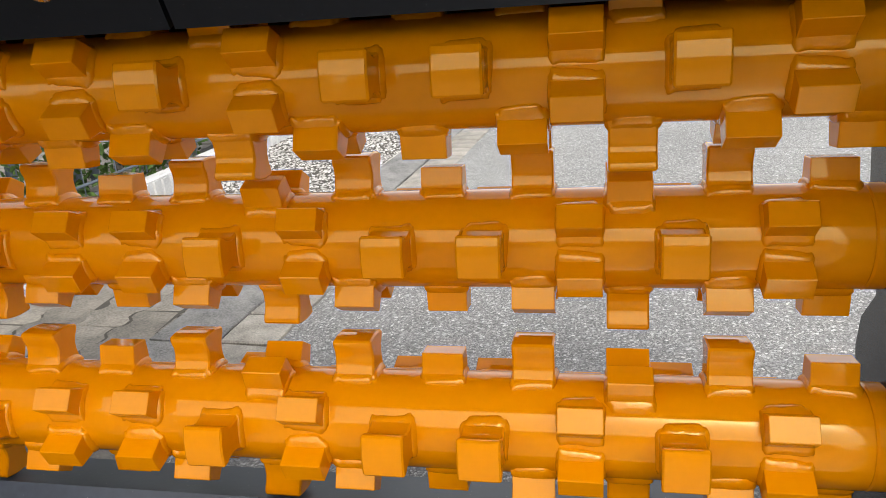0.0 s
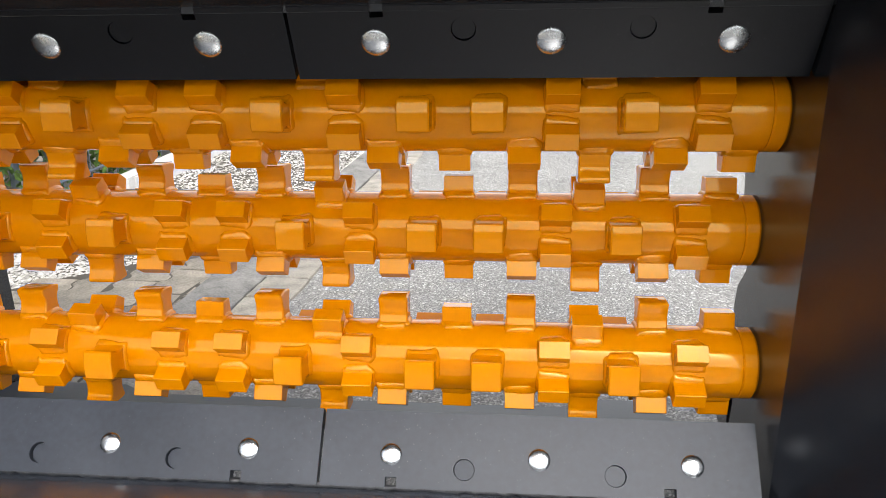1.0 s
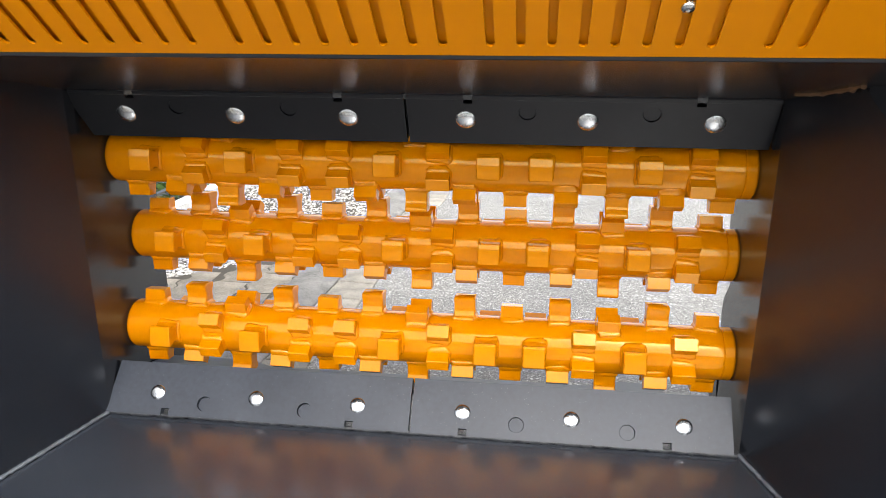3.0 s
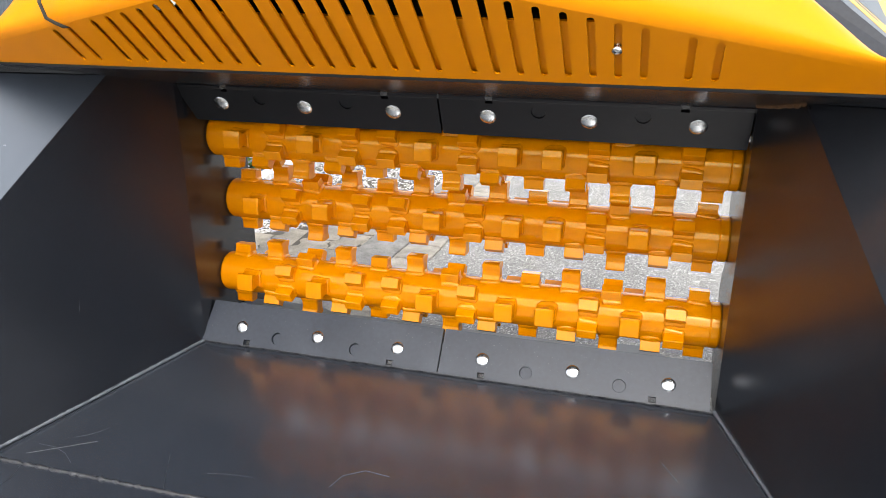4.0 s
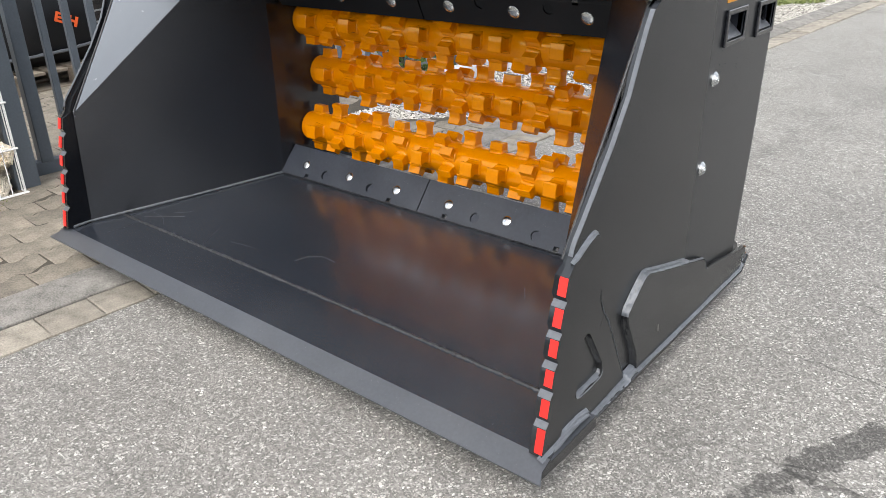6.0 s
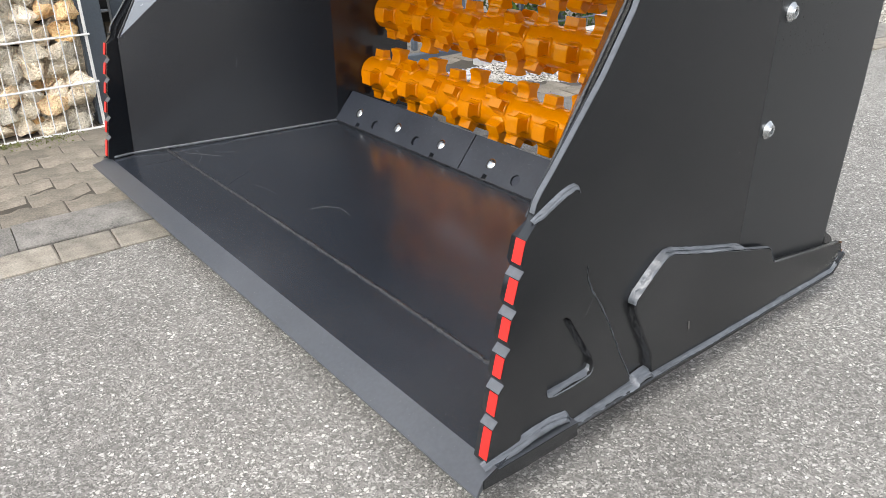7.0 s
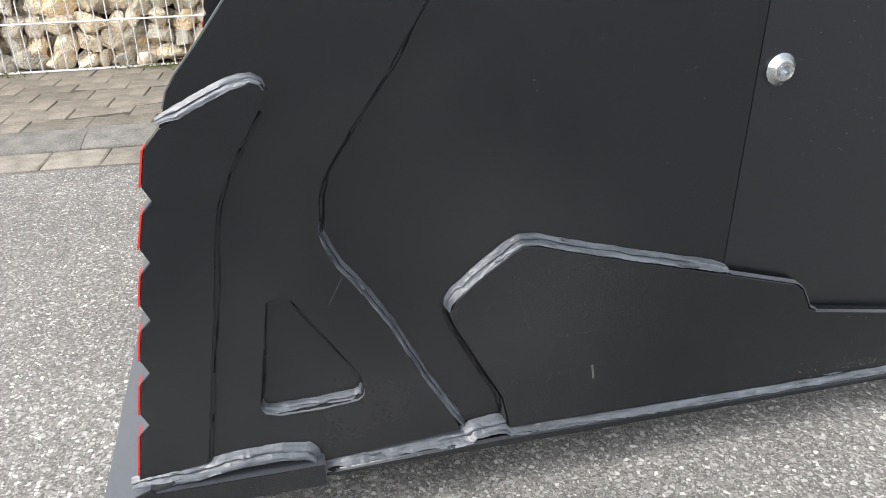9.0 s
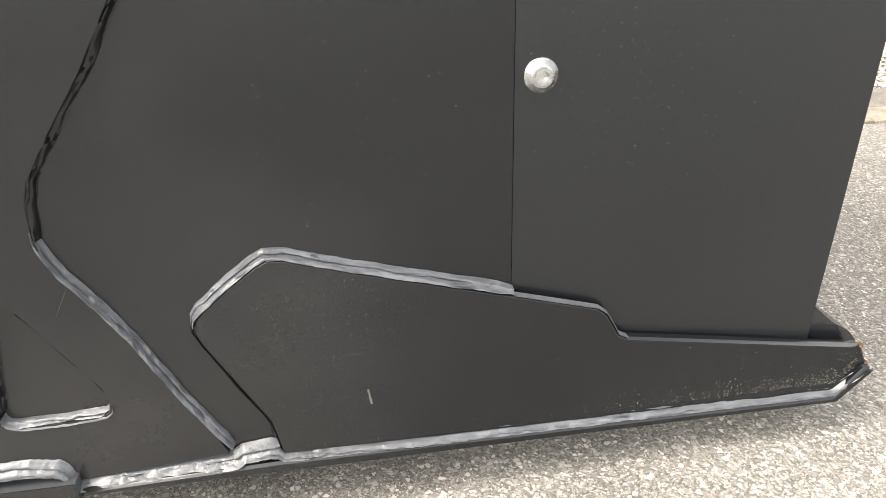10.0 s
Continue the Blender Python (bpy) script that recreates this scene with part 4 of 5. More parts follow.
# upper skin: rolls over from the front face, up to the hip line and back
bm = bmesh.new()
rows = []
N = 56
for i in range(N + 1):
    u = -1 + 2 * i / N
    xf, xh = 0.858 * u, 0.842 * u
    A, F = hood_point(xf, face_top(xf)), hood_point(xf, fold(xf))
    h, o = hip(xh), outer(xh)
    h.x, o.x = xh, xh
    k = max(0.0, (abs(u) - 0.92) / 0.08) ** 2
    h, o = h.lerp(F + Vector((0, 0.003, 0.003)), k), o.lerp(F + Vector((0, 0.006, 0.003)), k)
    B = F.lerp(h, 0.35)
    row = [A.lerp(F, t).lerp(F.lerp(B, t), t) for t in (0, 0.2, 0.4, 0.6, 0.8, 1.0)]
    row += [F.lerp(h, 0.6), F.lerp(h, 0.92), h.lerp(o, 0.06), h.lerp(o, 0.5), o, o + Vector((0, 0.006, -0.03 * min(1.0, (0.858 - abs(xf)) / 0.16)))]
    rows.append([bm.verts.new(p) for p in row])
for a, b in zip(rows, rows[1:]):
    for j in range(len(a) - 1):
        bm.faces.new((a[j], b[j], b[j + 1], a[j + 1]))
part("hood_top", bm, HOOD, hood, smooth=50)
part("hood_tray", prism(bmesh.new(), [(-0.83, 0.090, 0.994), (0.83, 0.090, 0.994), (0.83, 0.205, 1.012), (-0.83, 0.205, 1.012)], (0, 0, -0.004)), HOOD, hood)
lap = [hood_point(x, q) + Vector((0, 0.671, 0.741)) * (0.0115 - 0.0085 * x) for x, q in ((-0.76, 0.0), (0.76, 0.0), (0.67, 0.080), (0.48, 0.140), (-0.48, 0.140), (-0.67, 0.080))]
part("hood_lap", prism(bmesh.new(), lap, (0, 0.003, 0.003)), HOOD, hood)
part("engine_cover", prism(bmesh.new(), [(-0.62, 0.345, 0.99), (0.62, 0.345, 0.99), (0.44, 0.345, 1.285), (-0.44, 0.345, 1.285)], (0, 0.006, 0)), RUBBER, hood, "dark machinery cover inside the hood")
b = part("bolt", lathe([(0.0095, 0), (0.0095, 0.008), (0.0075, 0.012), (0.0035, 0.0135), (0.001, 0.012)], 20), ZINC, hood, "zinc plated bolt end")
b.matrix_local = Matrix.Translation(hood_point(0.4235, 0.084) + Vector((0, 0.671, 0.741)) * 0.010) @ pose(0, 0, 0, 138, 0, 0)
out = Vector((0, -0.671, -0.741))
hose = [hood_point(-0.549, 0.108) - out * 0.006, hood_point(-0.551, 0.117) + out * 0.003, hood_point(-0.558, 0.132) + out * 0.006, hood_point(-0.564, 0.146) + out * 0.007,
        Vector((-0.567, -0.042, 1.108)), Vector((-0.567, -0.028, 1.140)), Vector((-0.565, -0.010, 1.160))]
part("hose", tube(hose, 0.0032, 8), RUBBER, hood, "thin dark grey hose hooked into a slot")

# ---- scratches in the paint ----


def scratch(points, r=0.0009, mat=SCRATCH):
    part("scratch", tube(points, r, 5), mat, bucket, "thin pale scratch in the paint")


scratch([(-0.101, 0.015, 0.1378), (-0.087, 0.053, 0.1408), (-0.045, 0.08, 0.1430), (0.012, 0.075, 0.1426)], 0.0004)
scratch([(-0.817, -0.057, 0.1317), (-0.684, 0.019, 0.1379)], 0.0004)
scratch([(-0.80, -0.20, 0.1262), (-0.785, -0.131, 0.1278), (-0.797, -0.095, 0.1288)], 0.0004, SCUFF)
scratch([(-0.44, -0.080, 0.1308), (-0.461, -0.041, 0.1338), (-0.491, 0.020, 0.1384)], 0.0004, SCUFF)
scratch([(-0.7995, 0.1646, 0.4355), (-0.8005, 0.160, 0.391)], 0.0006, SCUFF)
scratch([(0.602, 0.21, 0.1537), (0.570, 0.259, 0.1577)], 0.0005)
scratch([(0.9590, 0.250, 0.185), (0.9590, 0.2515, 0.176), (0.9590, 0.253, 0.166)], 0.0014)
scratch([(0.9548, -0.040, 0.341), (0.9548, -0.055, 0.313)], 0.0004, SCUFF)

# rust at the rear corner
for y0, y1, z0, z1 in ((0.8645, 0.8700, 0.1635, 0.1650), (0.8775, 0.8800, 0.137, 0.1395)):
    part("rust_patch", prism(bmesh.new(), [(0.951, y0, z0), (0.951, y1, z0 - 0.002), (0.951, y1 - 0.001, z1), (0.951, y0 + 0.003, z1 + 0.001)], (0.0078, 0, 0)), RUST, bucket, "small spot of orange rust")

# a scraped brown streak where the roof meets the side wall, and faint scuffs on the floor
part("scrape", tube([(0.672, 0.400, 0.9075), (0.712, 0.388, 0.9105), (0.740, 0.300, 0.9305)], 0.0045, 6, 0.5, 0.008, seed=21), RUST, bucket, "brown scraped streak")
rng = random.Random(31)
for k in range(3):
    x, y = rng.uniform(-0.82, -0.15), rng.uniform(-0.06, 0.28)
    a, ln, bend = rng.uniform(-0.6, 0.9), rng.uniform(0.06, 0.16), rng.uniform(-0.4, 0.4)
    pts = []
    for q in range(4):
        pts.append((x, y, 0.1368 + 0.0771 * y - 0.0001))
        x, y, a = x + math.cos(a) * ln / 3, y + math.sin(a) * ln / 3, a + bend
    scratch(pts, 0.0003, SCUFF)

# grit and dried splashes on the skid plate and the side cover
rng = random.Random(77)
bm = bmesh.new()


def flake(x, y, z, r):
    n = rng.randint(4, 6)
    turn = rng.uniform(0, 6.28)
    ring = [bm.verts.new((x, y + r * rng.uniform(0.6, 1.1) * math.cos(turn + 6.283 * k / n), z + r * rng.uniform(0.5, 1.0) * math.sin(turn + 6.283 * k / n))) for k in range(n)]
    tip = bm.verts.new((x + 0.35 * r, y, z))
    for k in range(n):
        bm.faces.new((ring[k], ring[(k + 1) % n], tip))


for k in range(900):
    y = 0.866 - abs(rng.gauss(0, 0.22 if k % 3 else 0.10))
    low = 0.113 + 0.9 * max(0.0, y - 0.842)
    top = 0.350 - 0.262 * (y - 0.16) if y < 0.53 else 0.212 - 0.16 * (y - 0.556)
    z = low + abs(rng.gauss(0, 0.010 if k % 5 else 0.05))
    if z < top - 0.004 and y > 0.2:
        flake(0.9583, y, z, rng.uniform(0.0002, 0.0006) * (1.6 if rng.random() < 0.1 else 1))
for k in range(110):
    y, z = rng.gauss(0.55, 0.06), rng.gauss(0.50, 0.06)
    if 0.425 < y < 0.79 and 0.31 < z < 0.78:
        flake(0.9425, y, z, rng.uniform(0.0003, 0.0007))
for k in range(60):
    flake(0.9548, rng.uniform(-0.03, 0.03), rng.uniform(0.42, 0.52), 0.0003) if k % 3 == 0 else flake(0.9432, rng.uniform(0.16, 0.40), rng.uniform(0.38, 0.7), rng.uniform(0.0003, 0.0007))
grit = part("grit", bm, GRIT, bucket, "pale specks of dried grit", smooth=0.0)

# ---- gutter, kerb, pavement ----
pavement = thing("pavement", "grey wave-edged concrete pavers beside a flat kerb", "pavement", kind="structure")
for z, corners in ((0.004, ((-0.005, -2.86), (-0.005, 15.0), (-0.312, 15.0), (-0.312, -2.86))),
                   (0.0305, ((-0.313, -2.86), (-0.313, 15.0), (-0.35, 15.0), (-0.35, 7.5), (-7.0, 7.5), (-7.0, -2.86)))):
    part("bedding", prism(bmesh.new(), [site(s, v, z) for s, v in corners], (0, 0, -0.04)), SAND, pavement)


def block(outline, height, chamfer=0.006):
    """A stone: outline in local s, v; top with a chamfered rim."""
    bm = bmesh.new()
    c = Vector((sum(p[0] for p in outline) / len(outline), sum(p[1] for p in outline) / len(outline)))
    reach = max(abs(p[1] - c.y) for p in outline)
    lower, mid, top = [], [], []
    for p in outline:
        q = Vector(p)
        inn = Vector((q.x - math.copysign(chamfer, q.x - c.x), c.y + (q.y - c.y) * (1 - chamfer / reach)))
        lower.append(bm.verts.new((q.x, q.y, -0.02)))
        mid.append(bm.verts.new((q.x, q.y, height(q) - chamfer * 0.6)))
        top.append(bm.verts.new((inn.x, inn.y, height(inn))))
    n = len(outline)
    for i in range(n):
        j = (i + 1) % n
        bm.faces.new((lower[i], lower[j], mid[j], mid[i]))
        bm.faces.new((mid[i], mid[j], top[j], top[i]))
    bm.faces.new(top)
    return bm


def place(s, v, z=0.0, turn=0.0, tilt=(0, 0)):
    p = site(s, v, z)
    return Matrix.Translation(p) @ Euler((0.0168 + tilt[0], -0.0088 + tilt[1], -SITE + turn)).to_matrix().to_4x4()


rng = random.Random(4)
gut = [mesh_from(block([(-0.074, -0.0802), (0.074, -0.0802), (0.075, 0.0), (0.074, 0.0802), (-0.074, 0.0802), (-0.075, 0.0)], lambda q: 0.010 + 0.0), "gutter_stone", GUTTER)]
for i in range(-16, 90):
    share("gutter_stone", gut[0], place(-0.077 + rng.uniform(-.004, .004), 0.0165 + 0.163 * i, rng.uniform(-.004, .004), rng.uniform(-.03, .03)), pavement)


def kerb_block(hi, lo, ln=0.4985):
    bm = bmesh.new()
    prof = [(-0.077, -0.02), (-0.077, hi), (-0.020, hi), (0.015, hi * 0.75 + lo * 0.25), (0.074, lo), (0.077, lo - 0.004), (0.077, -0.02)]
    return prism(bm, [(x, -ln, z) for x, z in prof], (0, 2 * ln, 0))


kerb_mesh = mesh_from(kerb_block(0.036, 0.016), "kerb_stone", KERB, 20)
for i in range(-3, 15):
    share("kerb_stone", kerb_mesh, place(-0.232, -0.145 + 1.0 * i, 0, rng.uniform(-.004, .004)), pavement)


def wave(v):
    k = math.sin(2 * math.pi * v / 0.1)
    return 0.0115 * max(-1.0, min(1.0, 1.4 * k))


def paver_mesh():
    out = []
    ks = [-0.0984 + 0.1968 * k / 20 for k in range(21)]
    out += [(0.0708 + wave(v), v) for v in ks]
    out += [(-0.0708 + wave(v), v) for v in reversed(ks)]
    return mesh_from(block(out, lambda q: 0.034, 0.004), "paver", PAVER, 20)


PAVE = paver_mesh()
near, far = [], []
for r in range(38):
    s = -0.385 - 0.1455 * r
    for i in range(-14, 24):
        v = 0.2 * i + (0.1 if r % 2 else 0.0) + 0.033
        p = site(s, v)
        if p.y > 1.47 + 0.7 * (p.x + 1.54) and p.x > -1.62:
            continue
        if p.x > -1.75 and p.y > 2.6:
            continue
        (near if (r < 8 and -1.9 < v < 2.3) else far).append((s, v))
for s, v in near[:300]:
    share("paver", PAVE, place(s + rng.uniform(-.002, .002), v + rng.uniform(-.0015, .0015), rng.uniform(-.0025, .0015), rng.uniform(-.008, .008), (rng.uniform(-.012, .012), rng.uniform(-.012, .012))), pavement)
# the yard's pavers further off, as one sheet of stones
co, fc = [], []
src_v = [v.co.copy() for v in PAVE.vertices]
src_f = [tuple(p.vertices) for p in PAVE.polygons]
for s, v in far + near[300:]:
    m = place(s, v, rng.uniform(-.003, .002), rng.uniform(-.01, .01))
    o = len(co)
    co += [m @ c for c in src_v]
    fc += [tuple(i + o for i in f) for f in src_f]
me = bpy.data.meshes.new("yard_pavers")
me.from_pydata(co, [], fc)
me.materials.append(PAVER)
yard = new("yard_pavers", me)
tagged(yard, "weathered grey concrete pavers of the yard behind the gate", "paving", kind="stuff")

# ---- white gravel bed with its concrete edging ----


def stone_mesh(name, mat, seed, flat=0.75, sub=1, rough=0.22):
    r = random.Random(seed)
    bm = bmesh.new()
    bmesh.ops.create_icosphere(bm, subdivisions=sub, radius=1.0)
    for v in bm.verts:
        v.co *= 1 + r.uniform(-rough, rough)
        v.co.z *= flat
    return mesh_from(bm, name, mat, 0)


co, fc = [], []
templates = [stone_mesh("chip", CHIPS, i) for i in range(5)]
tv = [([v.co.copy() for v in t.vertices], [tuple(p.vertices) for p in t.polygons]) for t in templates]
rng = random.Random(8)
for i in range(46000):
    s, v = rng.uniform(-1.17, -0.32), 1.45 + rng.random() ** 2.0 * 5.7
    p = site(s, v)
    if p.y < 1.45 + 0.7 * (p.x + 1.54):
        continue
    k = rng.uniform(0.0038, 0.0092) * (1 + 0.10 * max(0, p.y - 3))
    m = Matrix.Translation(p + Vector((0, 0, 0.0235 + rng.uniform(0, 0.0065)))) @ Euler((rng.uniform(-.7, .7), rng.uniform(-.7, .7), rng.uniform(0, 6))).to_matrix().to_4x4()
    vs, fs = tv[i % 5]
    o = len(co)
    co += [m @ (c * k) for c in vs]
    fc += [tuple(j + o for j in f) for f in fs]
me = bpy.data.meshes.new("gravel")
me.from_pydata(co, [], fc)
me.materials.append(CHIPS)
gravel = new("gravel", me)
tagged(gravel, "bed of white limestone chippings between kerb and concrete edging", "gravel", kind="stuff")
bm = bmesh.new()
q = [site(-1.17, 2.2, 0.012), site(-0.31, 2.45, 0.012), site(-0.31, 7.2, 0.012), site(-1.17, 7.2, 0.012)]
prism(bm, [tuple(a) for a in q], (0, 0, 0.017))
gbed = new("gravel_base", mesh_from(bm, "gravel_base", CHIPS))
tagged(gbed, "packed pale base layer under the white chippings", "gravel", kind="structure")

edging = thing("concrete_edging", "row of upright pale concrete edging slabs", "edging", kind="structure")
for i in range(5):
    a, b = 1.80 + 1.0 * i, 2.793 + 1.0 * i
    loop = [tuple(site(-1.25, a, -0.01)), tuple(site(-1.18, a, -0.01)), tuple(site(-1.18, b, -0.01)), tuple(site(-1.25, b, -0.01))]
    part("slab", prism(bmesh.new(), loop, (0, 0, 0.14), bevel=0.008), CONCRETE, edging)
    for j in range(16):
        v = a + 0.03 + 0.0605 * j
        loop = [tuple(site(-1.181, v, 0.01)), tuple(site(-1.172, v + 0.006, 0.01)), tuple(site(-1.172, v + 0.030, 0.01)), tuple(site(-1.181, v + 0.036, 0.01))]
        part("rib", prism(bmesh.new(), loop, (0, 0, 0.105)), CONCRETE, edging)

# ---- hedge behind, with its wire fence ----


def leaves(name, n, where, size, mat, seed):
    r = random.Random(seed)
    co, fc = [], []
    for _ in range(n):
        p = where(r)
        d = Vector((r.gauss(0, 1), r.gauss(0, 1), r.gauss(0, 1))).normalized()
        u = d.orthogonal().normalized()
        u.rotate(Matrix.Rotation(r.uniform(0, 6.28), 3, d))
        w = d.cross(u)
        k = size * r.uniform(0.6, 1.3)
        o = len(co)
        co += [p - u * k, p + w * k * 0.45 + d * k * .12, p + u * k, p - w * k * 0.45 + d * k * .12]
        fc.append((o, o + 1, o + 2, o + 3))
    me = bpy.data.meshes.new(name)
    me.from_pydata(co, [], fc)
    me.materials.append(mat)
    return me


def hedge_place(r):
    v = r.uniform(2.2, 7.0)
    bulge = 0.08 * math.sin(v * 5.1) + 0.05 * math.sin(v * 11.7)
    s = -1.42 - abs(r.gauss(0, 0.22)) + bulge
    return site(max(s, -2.3), v, r.uniform(0.02, 1.25) + 0.1 * math.sin(v * 3.7))


hedge = thing("hedge", "dark green clipped hedge behind the concrete edging", "hedge")
ob = new("foliage", leaves("foliage", 14000, hedge_place, 0.030, LEAF, 3))
ob.parent = hedge
for i in range(9):
    v = 2.4 + 0.55 * i
    b0 = site(-1.62, v, 0)
    part("stem", tube([b0, b0 + Vector((0.03, 0.05, 0.5)), b0 + Vector((-0.05, 0.12, 1.0))], 0.018, 6), WOOD, hedge)
garden_fence = thing("wire_fence", "thin grey wire fence in front of the hedge", "fence")
for i in range(4):
    part("wire", tube([site(-1.33, 2.0, 0.17 + 0.2 * i), site(-1.33, 7.0, 0.17 + 0.2 * i)], 0.006, 6), GATE, garden_fence)
for i in range(24):
    v = 2.0 + 0.2 * i
    part("picket", tube([site(-1.335, v, 0), site(-1.335, v, 0.9)], 0.003, 6), GATE, garden_fence)

# ---- grass verge further along the kerb ----


def grass_place(r):
    v = r.uniform(6.2, 18.0)
    edge = 0.34 + max(0.0, 7.3 - v) * 0.42 + 0.10 * math.sin(v * 9.0)
    return site(-edge - abs(r.gauss(0, 0.9)), v, r.uniform(0.015, 0.06))


verge = new("grass_verge", leaves("grass_verge", 34000, grass_place, 0.024, GRASS, 6))
tagged(verge, "strip of short green grass beside the kerb", "grass", kind="stuff")

# ---- gabion basket with rocks ----
gabion = thing("gabion", "white wire gabion basket filled with pale rough rocks", "gabion wall")
GS = -1.358
for i in range(-46, 10):
    v = -0.145 + 0.05 * (i - 9)
    part("upright_wire", tube([site(GS, v, 0.035), site(GS, v, 0.86)], 0.0026, 6), WIRE, gabion)
for j in range(5):
    z = 0.035 + 0.2 * j
    for off in (-0.006, 0.006):
        part("cross_wire", tube([site(GS + off, -2.85, z), site(GS + off, -0.13, z)], 0.0036, 6), WIRE, gabion)
for j in range(5):
    z = 0.035 + 0.2 * j
    part("end_wire", tube([site(GS, -0.14, z), site(GS - 0.34, -0.14, z)], 0.0036, 6), WIRE, gabion)
for j in range(7):
    part("end_wire", tube([site(GS - 0.05 * j, -0.14, 0.035), site(GS - 0.05 * j, -0.14, 0.86)], 0.0026, 6), WIRE, gabion)


def hull_rock(seed):
    r = random.Random(seed)
    bm = bmesh.new()
    for _ in range(13):
        d = Vector((r.gauss(0, 1), r.gauss(0, 1), r.gauss(0, 1))).normalized()
        bm.verts.new(d * r.uniform(0.90, 1.22))
    out = bmesh.ops.convex_hull(bm, input=bm.verts)
    inside = [g for g in out["geom_interior"] if isinstance(g, bmesh.types.BMVert)]
    bmesh.ops.delete(bm, geom=inside, context="VERTS")
    bmesh.ops.bevel(bm, geom=list(bm.edges), offset=0.06, segments=2, affect="EDGES")
    bmesh.ops.triangulate(bm, faces=[f for f in bm.faces if f.calc_area() > 0.2])
    bmesh.ops.subdivide_edges(bm, edges=[e for e in bm.edges if e.calc_length() > 0.5], cuts=1, use_grid_fill=True)
    for v in bm.verts:
        v.co *= 1 + 0.07 * noise.noise(v.co * 2.3 + Vector((seed, 0, 0)))
    return mesh_from(bm, "rock", ROCK, 20)


rocks = [hull_rock(20 + i) for i in range(9)]
rng = random.Random(12)
for layer, (back, grow) in enumerate(((0.070, 1.0), (0.135, 1.25))):
    for row in range(11):
        v = -2.86 + rng.uniform(0, 0.08)
        while v < -0.20:
            w = rng.uniform(0.036, 0.066)
            z = 0.070 + 0.078 * row + rng.uniform(-0.012, 0.012)
            s = GS - back + rng.uniform(-0.010, 0.008)
            m = Matrix.Translation(site(s, v + w, z)) @ Euler((rng.uniform(-.5, .5), rng.uniform(-.3, .3), -SITE + rng.uniform(-.3, .3))).to_matrix().to_4x4()
            m = m @ Matrix.Diagonal((0.060, w * 1.28 * grow, rng.uniform(0.046, 0.060) * grow, 1)) @ Matrix.Rotation(rng.choice((0, math.pi)), 4, "X")
            share("rock", rng.choice(rocks), m, gabion)
            v += 2 * w
part("core", box((0, 0, 0), (0.16, 2.6, 0.84)), SAND, gabion).matrix_local = Matrix.Translation(site(GS - 0.32, -2.80, 0.02)) @ Matrix.Rotation(-SITE, 4, "Z")

def moss_place(r):
    v = r.choice((-0.42, -0.62, -1.3, -1.9)) + r.gauss(0, 0.09)
    return site(GS + 0.03 + abs(r.gauss(0, 0.045)) * (0.4 + abs(math.sin(v * 4.3))), v, 0.036 + r.uniform(0, 0.012))


MOSS = material("moss", (0.11, 0.12, 0.035), 0.9, vary=0.4, scale=40, bump=0.0)
moss = new("moss", leaves("moss", 900, moss_place, 0.006, MOSS, 14))
tagged(moss, "thin green moss in the joints before the gabion", "moss", kind="stuff")

# ---- yard gate ----
gate = thing("yard_gate", "slate grey steel yard gate with square bars", "gate")
def upright(s, v, w, z0, z1, name, mat, owner, label=""):
    p = site(s, v)
    ob = part(name, box((-w / 2, -w / 2, z0), (w / 2, w / 2, z1), 0.004), mat, owner, label)
    ob.matrix_local = Matrix.Translation(p) @ Matrix.Rotation(-SITE, 4, "Z")
    return ob
gate_post = thing("gate_post", "thick slate grey square steel gate post", "post")
upright(-1.462, -0.105, 0.10, -0.01, 1.6, "post", GATE, gate_post)
for z0, z1 in ((0.03, 0.10), (1.35, 1.42)):
    p = site(-1.575, -0.02)
    ob = part("rail", box((-0.025, 0, z0), (0.025, 3.0, z1), 0.003), GATE, gate)
    ob.matrix_local = Matrix.Translation(p) @ Matrix.Rotation(-SITE, 4, "Z")
for i in range(25):
    upright(-1.575, (0.048 if i else 0.040) + 0.1125 * i, 0.032 if i else 0.058, 0.09, 1.36, "bar" if i else "stile", GATE, gate)

# ---- things stored in the yard ----


def pallet(at, turn):
    p = thing("pallet", "weathered wooden pallet lying in the yard", "pallet", group="stacked pallets")
    p.matrix_world = Matrix.Translation(at) @ Matrix.Rotation(turn, 4, "Z")
    for i in range(7):
        part("deck_board", box((-0.40, -0.6 + 0.175 * i, 0.122), (0.40, -0.6 + 0.175 * i + 0.125, 0.144), 0.003), WOOD, p)
    for i in range(3):
        part("bottom_board", box((-0.40 + 0.345 * i, -0.6, 0.0), (-0.30 + 0.345 * i, 0.575, 0.022), 0.003), WOOD, p)
        for j in range(3):
            part("spacer", box((-0.40 + 0.345 * i, -0.6 + 0.53 * j, 0.022), (-0.30 + 0.345 * i, -0.485 + 0.53 * j, 0.122), 0.003), WOOD, p)
    return p


def yard_z(x, y, z=0.0):
    return Vector((x, y, floor_z(x, y) + 0.034 + z))


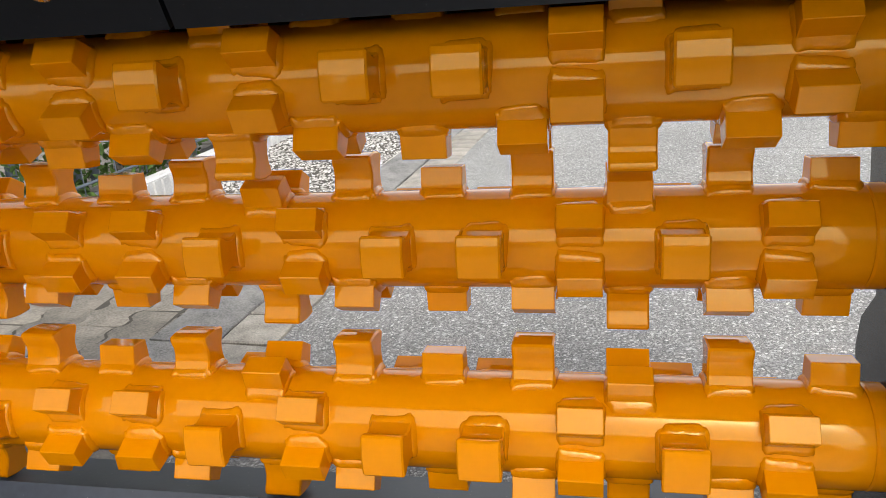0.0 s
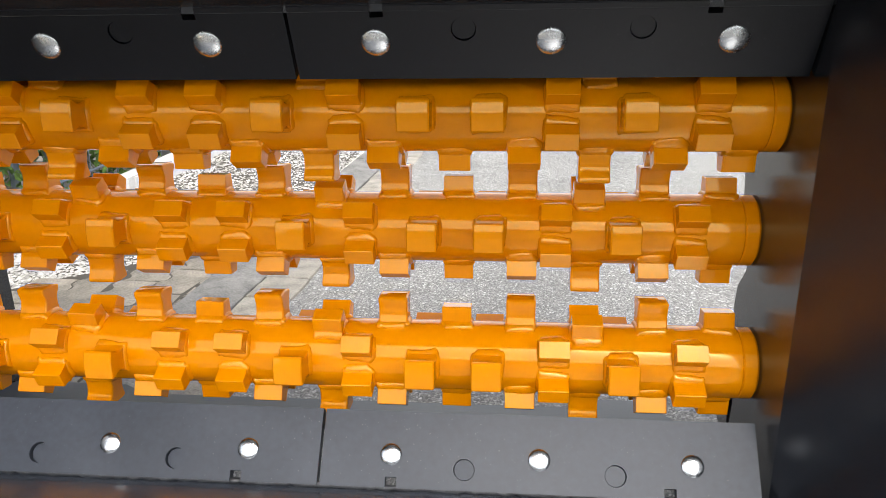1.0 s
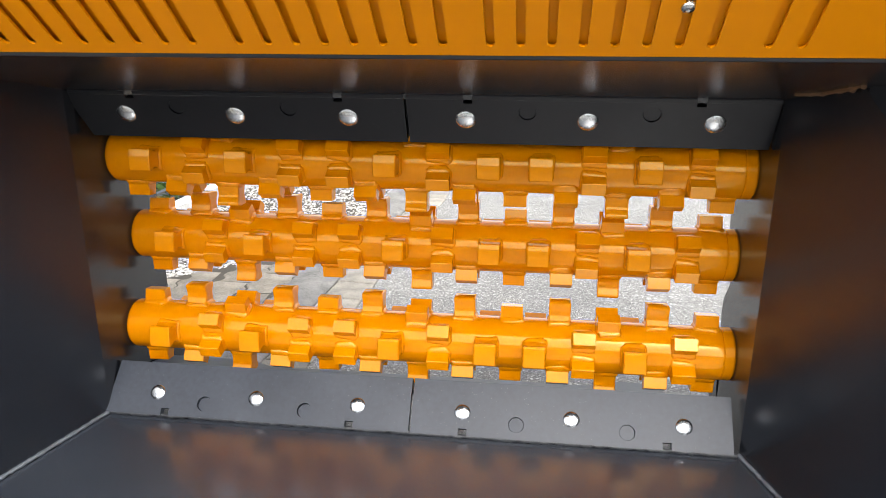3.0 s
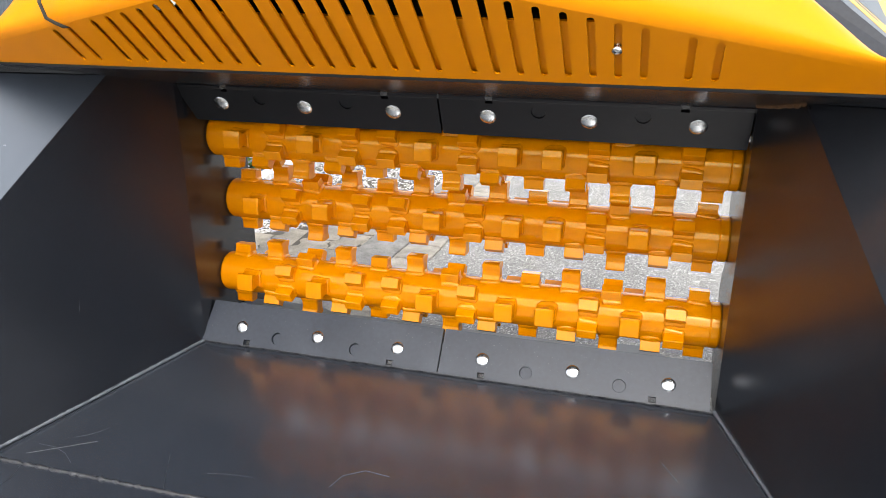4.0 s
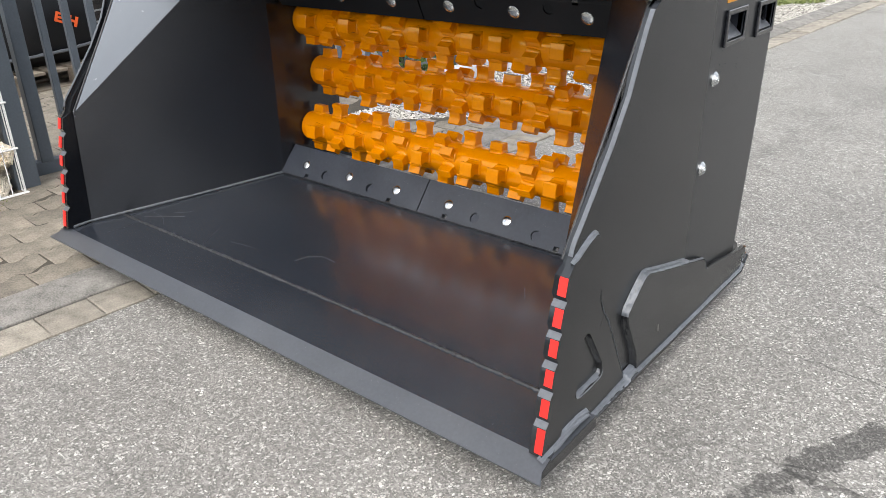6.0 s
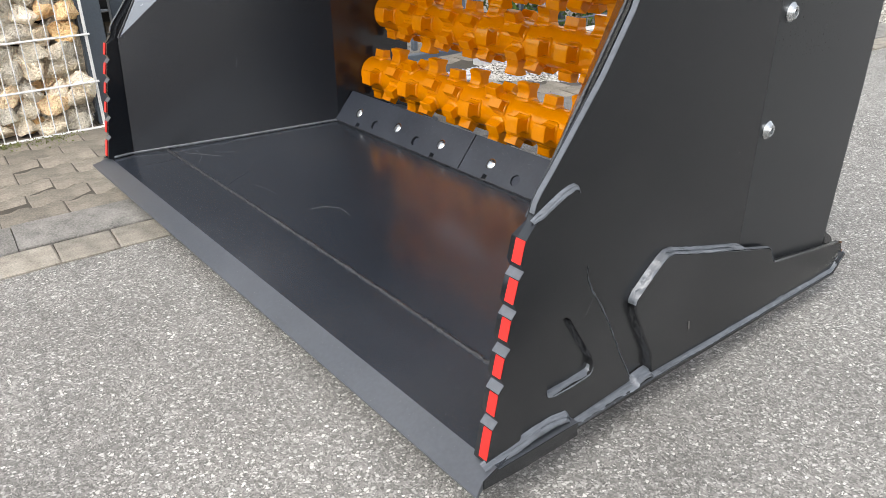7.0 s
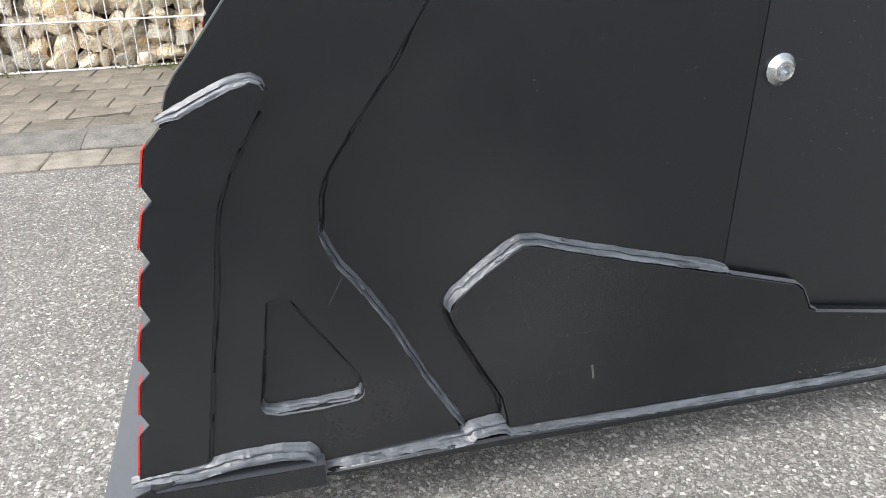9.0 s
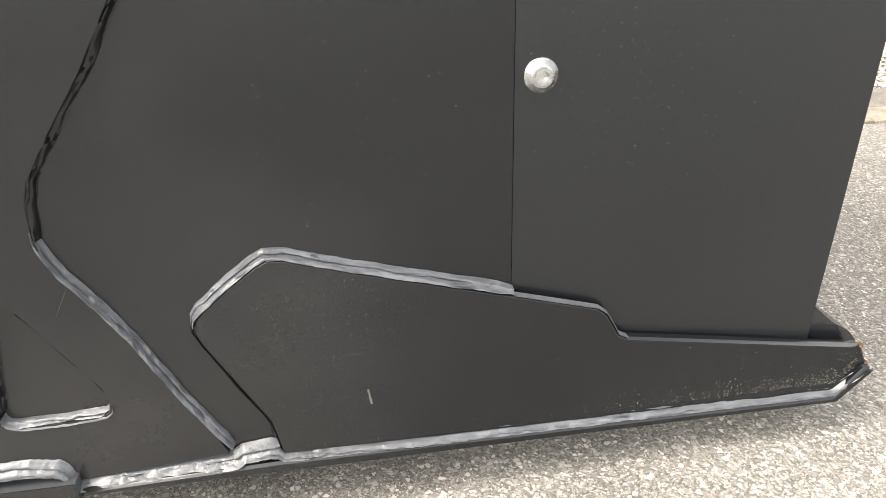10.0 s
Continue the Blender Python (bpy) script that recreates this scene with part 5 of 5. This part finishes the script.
pallet(yard_z(-4.45, 1.35), 0.12)
pallet(yard_z(-4.75, 2.75), 0.25)
pallet(yard_z(-4.75, 2.75, 0.146), 0.22)
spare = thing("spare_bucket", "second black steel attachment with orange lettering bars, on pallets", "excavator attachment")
spare.matrix_world = Matrix.Translation(yard_z(-4.55, 1.25, 0.145)) @ Matrix.Rotation(0.06, 4, "Z")
shell = [(-0.5, 0.0), (0.30, 0.0), (0.42, 0.10), (0.45, 0.42), (0.30, 0.85), (-0.10, 1.05), (-0.5, 1.0)]
part("shell", prism(bmesh.new(), [(x, -0.75, z) for x, z in shell], (0, 1.05, 0), bevel=0.02), TOP_PLATE, spare)
part("lower_edge", tube([(0.445, -0.74, 0.105), (0.445, -0.30, 0.10), (0.440, 0.05, 0.112), (0.430, 0.29, 0.14)], 0.012, 6, 0.15, 0.03), EDGE, spare, "pale worn lower edge")
lettering = Matrix.Translation((0.448, 0.095, 0.325)) @ Matrix.Rotation(radians(-22), 4, "X")
for y0, y1, z0, z1 in ((-0.085, -0.066, -0.036, 0.036), (-0.066, -0.012, -0.036, -0.019), (-0.066, -0.012, -0.008, 0.008), (-0.066, -0.012, 0.019, 0.036),
                       (0.012, 0.031, -0.036, 0.036), (0.031, 0.064, -0.009, 0.009), (0.064, 0.083, -0.036, 0.036)):
    bar = part("orange_bar", box((0.0, y0, z0), (0.006, y1, z1)), LETTER, spare, "bright orange lettering bar")
    bar.matrix_local = lettering
WIRE_DULL = material("dull_grey_wire", (0.22, 0.225, 0.23), 0.5, vary=0.2, bump=0.1)
rack = thing("wire_rack", "dark metal rack with thin cross wires", "rack")
for i in range(14):
    part("cross_wire", tube([yard_z(-4.45, 1.58, 0.10 + 0.085 * i), yard_z(-5.3, 4.13, 0.10 + 0.085 * i)], 0.007, 6), WIRE_DULL, rack)
for i in range(6):
    part("upright", tube([yard_z(-4.46 - 0.16 * i, 1.59 + 0.48 * i), yard_z(-4.46 - 0.16 * i, 1.59 + 0.48 * i, 1.35)], 0.012, 6), BLACK, rack)
part("back_sheet", prism(bmesh.new(), [yard_z(-4.62, 1.57, 0.01), yard_z(-5.57, 4.42, 0.01), yard_z(-5.57, 4.42, 1.5), yard_z(-4.62, 1.57, 1.5)], (-0.02, 0, 0)), BLACK, rack)
tyre = thing("tyre", "black rubber tyre leaning in the yard", "tyre")
bm = lathe([(0.20, -0.09), (0.30, -0.10), (0.36, -0.06), (0.37, 0.0), (0.36, 0.06), (0.30, 0.10), (0.20, 0.09)], 32)
t = part("tread", bm, RUBBER, tyre)
tyre.matrix_world = Matrix.Translation(yard_z(-4.55, 0.15, 0.37)) @ pose(0, 0, 0, 90, 0, 70)
# added unseen wall: keeps low sky out of the bucket floor's reflections
sky_blocker = thing("yard_sky_blocker", "tall slate grey wall added to block low sky", "wall", kind="structure")
part("panel", box((-9.2, -3.0, -0.1), (-9.05, 9.0, 5.4)), GATE, sky_blocker)

# plain walls added out of view behind the camera, for reflections and bounced light
row = thing("backdrop_walls", "plain grey walls added out of view for reflections", "building", kind="structure")
for i, (x0, x1, y, h) in enumerate(((-16.0, -5.2, -14.5, 3.4), (-4.6, 4.8, -14.0, 3.0), (5.4, 15.0, -14.8, 3.6))):
    part("backdrop_panel", box((x0, y - 0.4, -0.3), (x1, y, h)), BACKDROP, row)
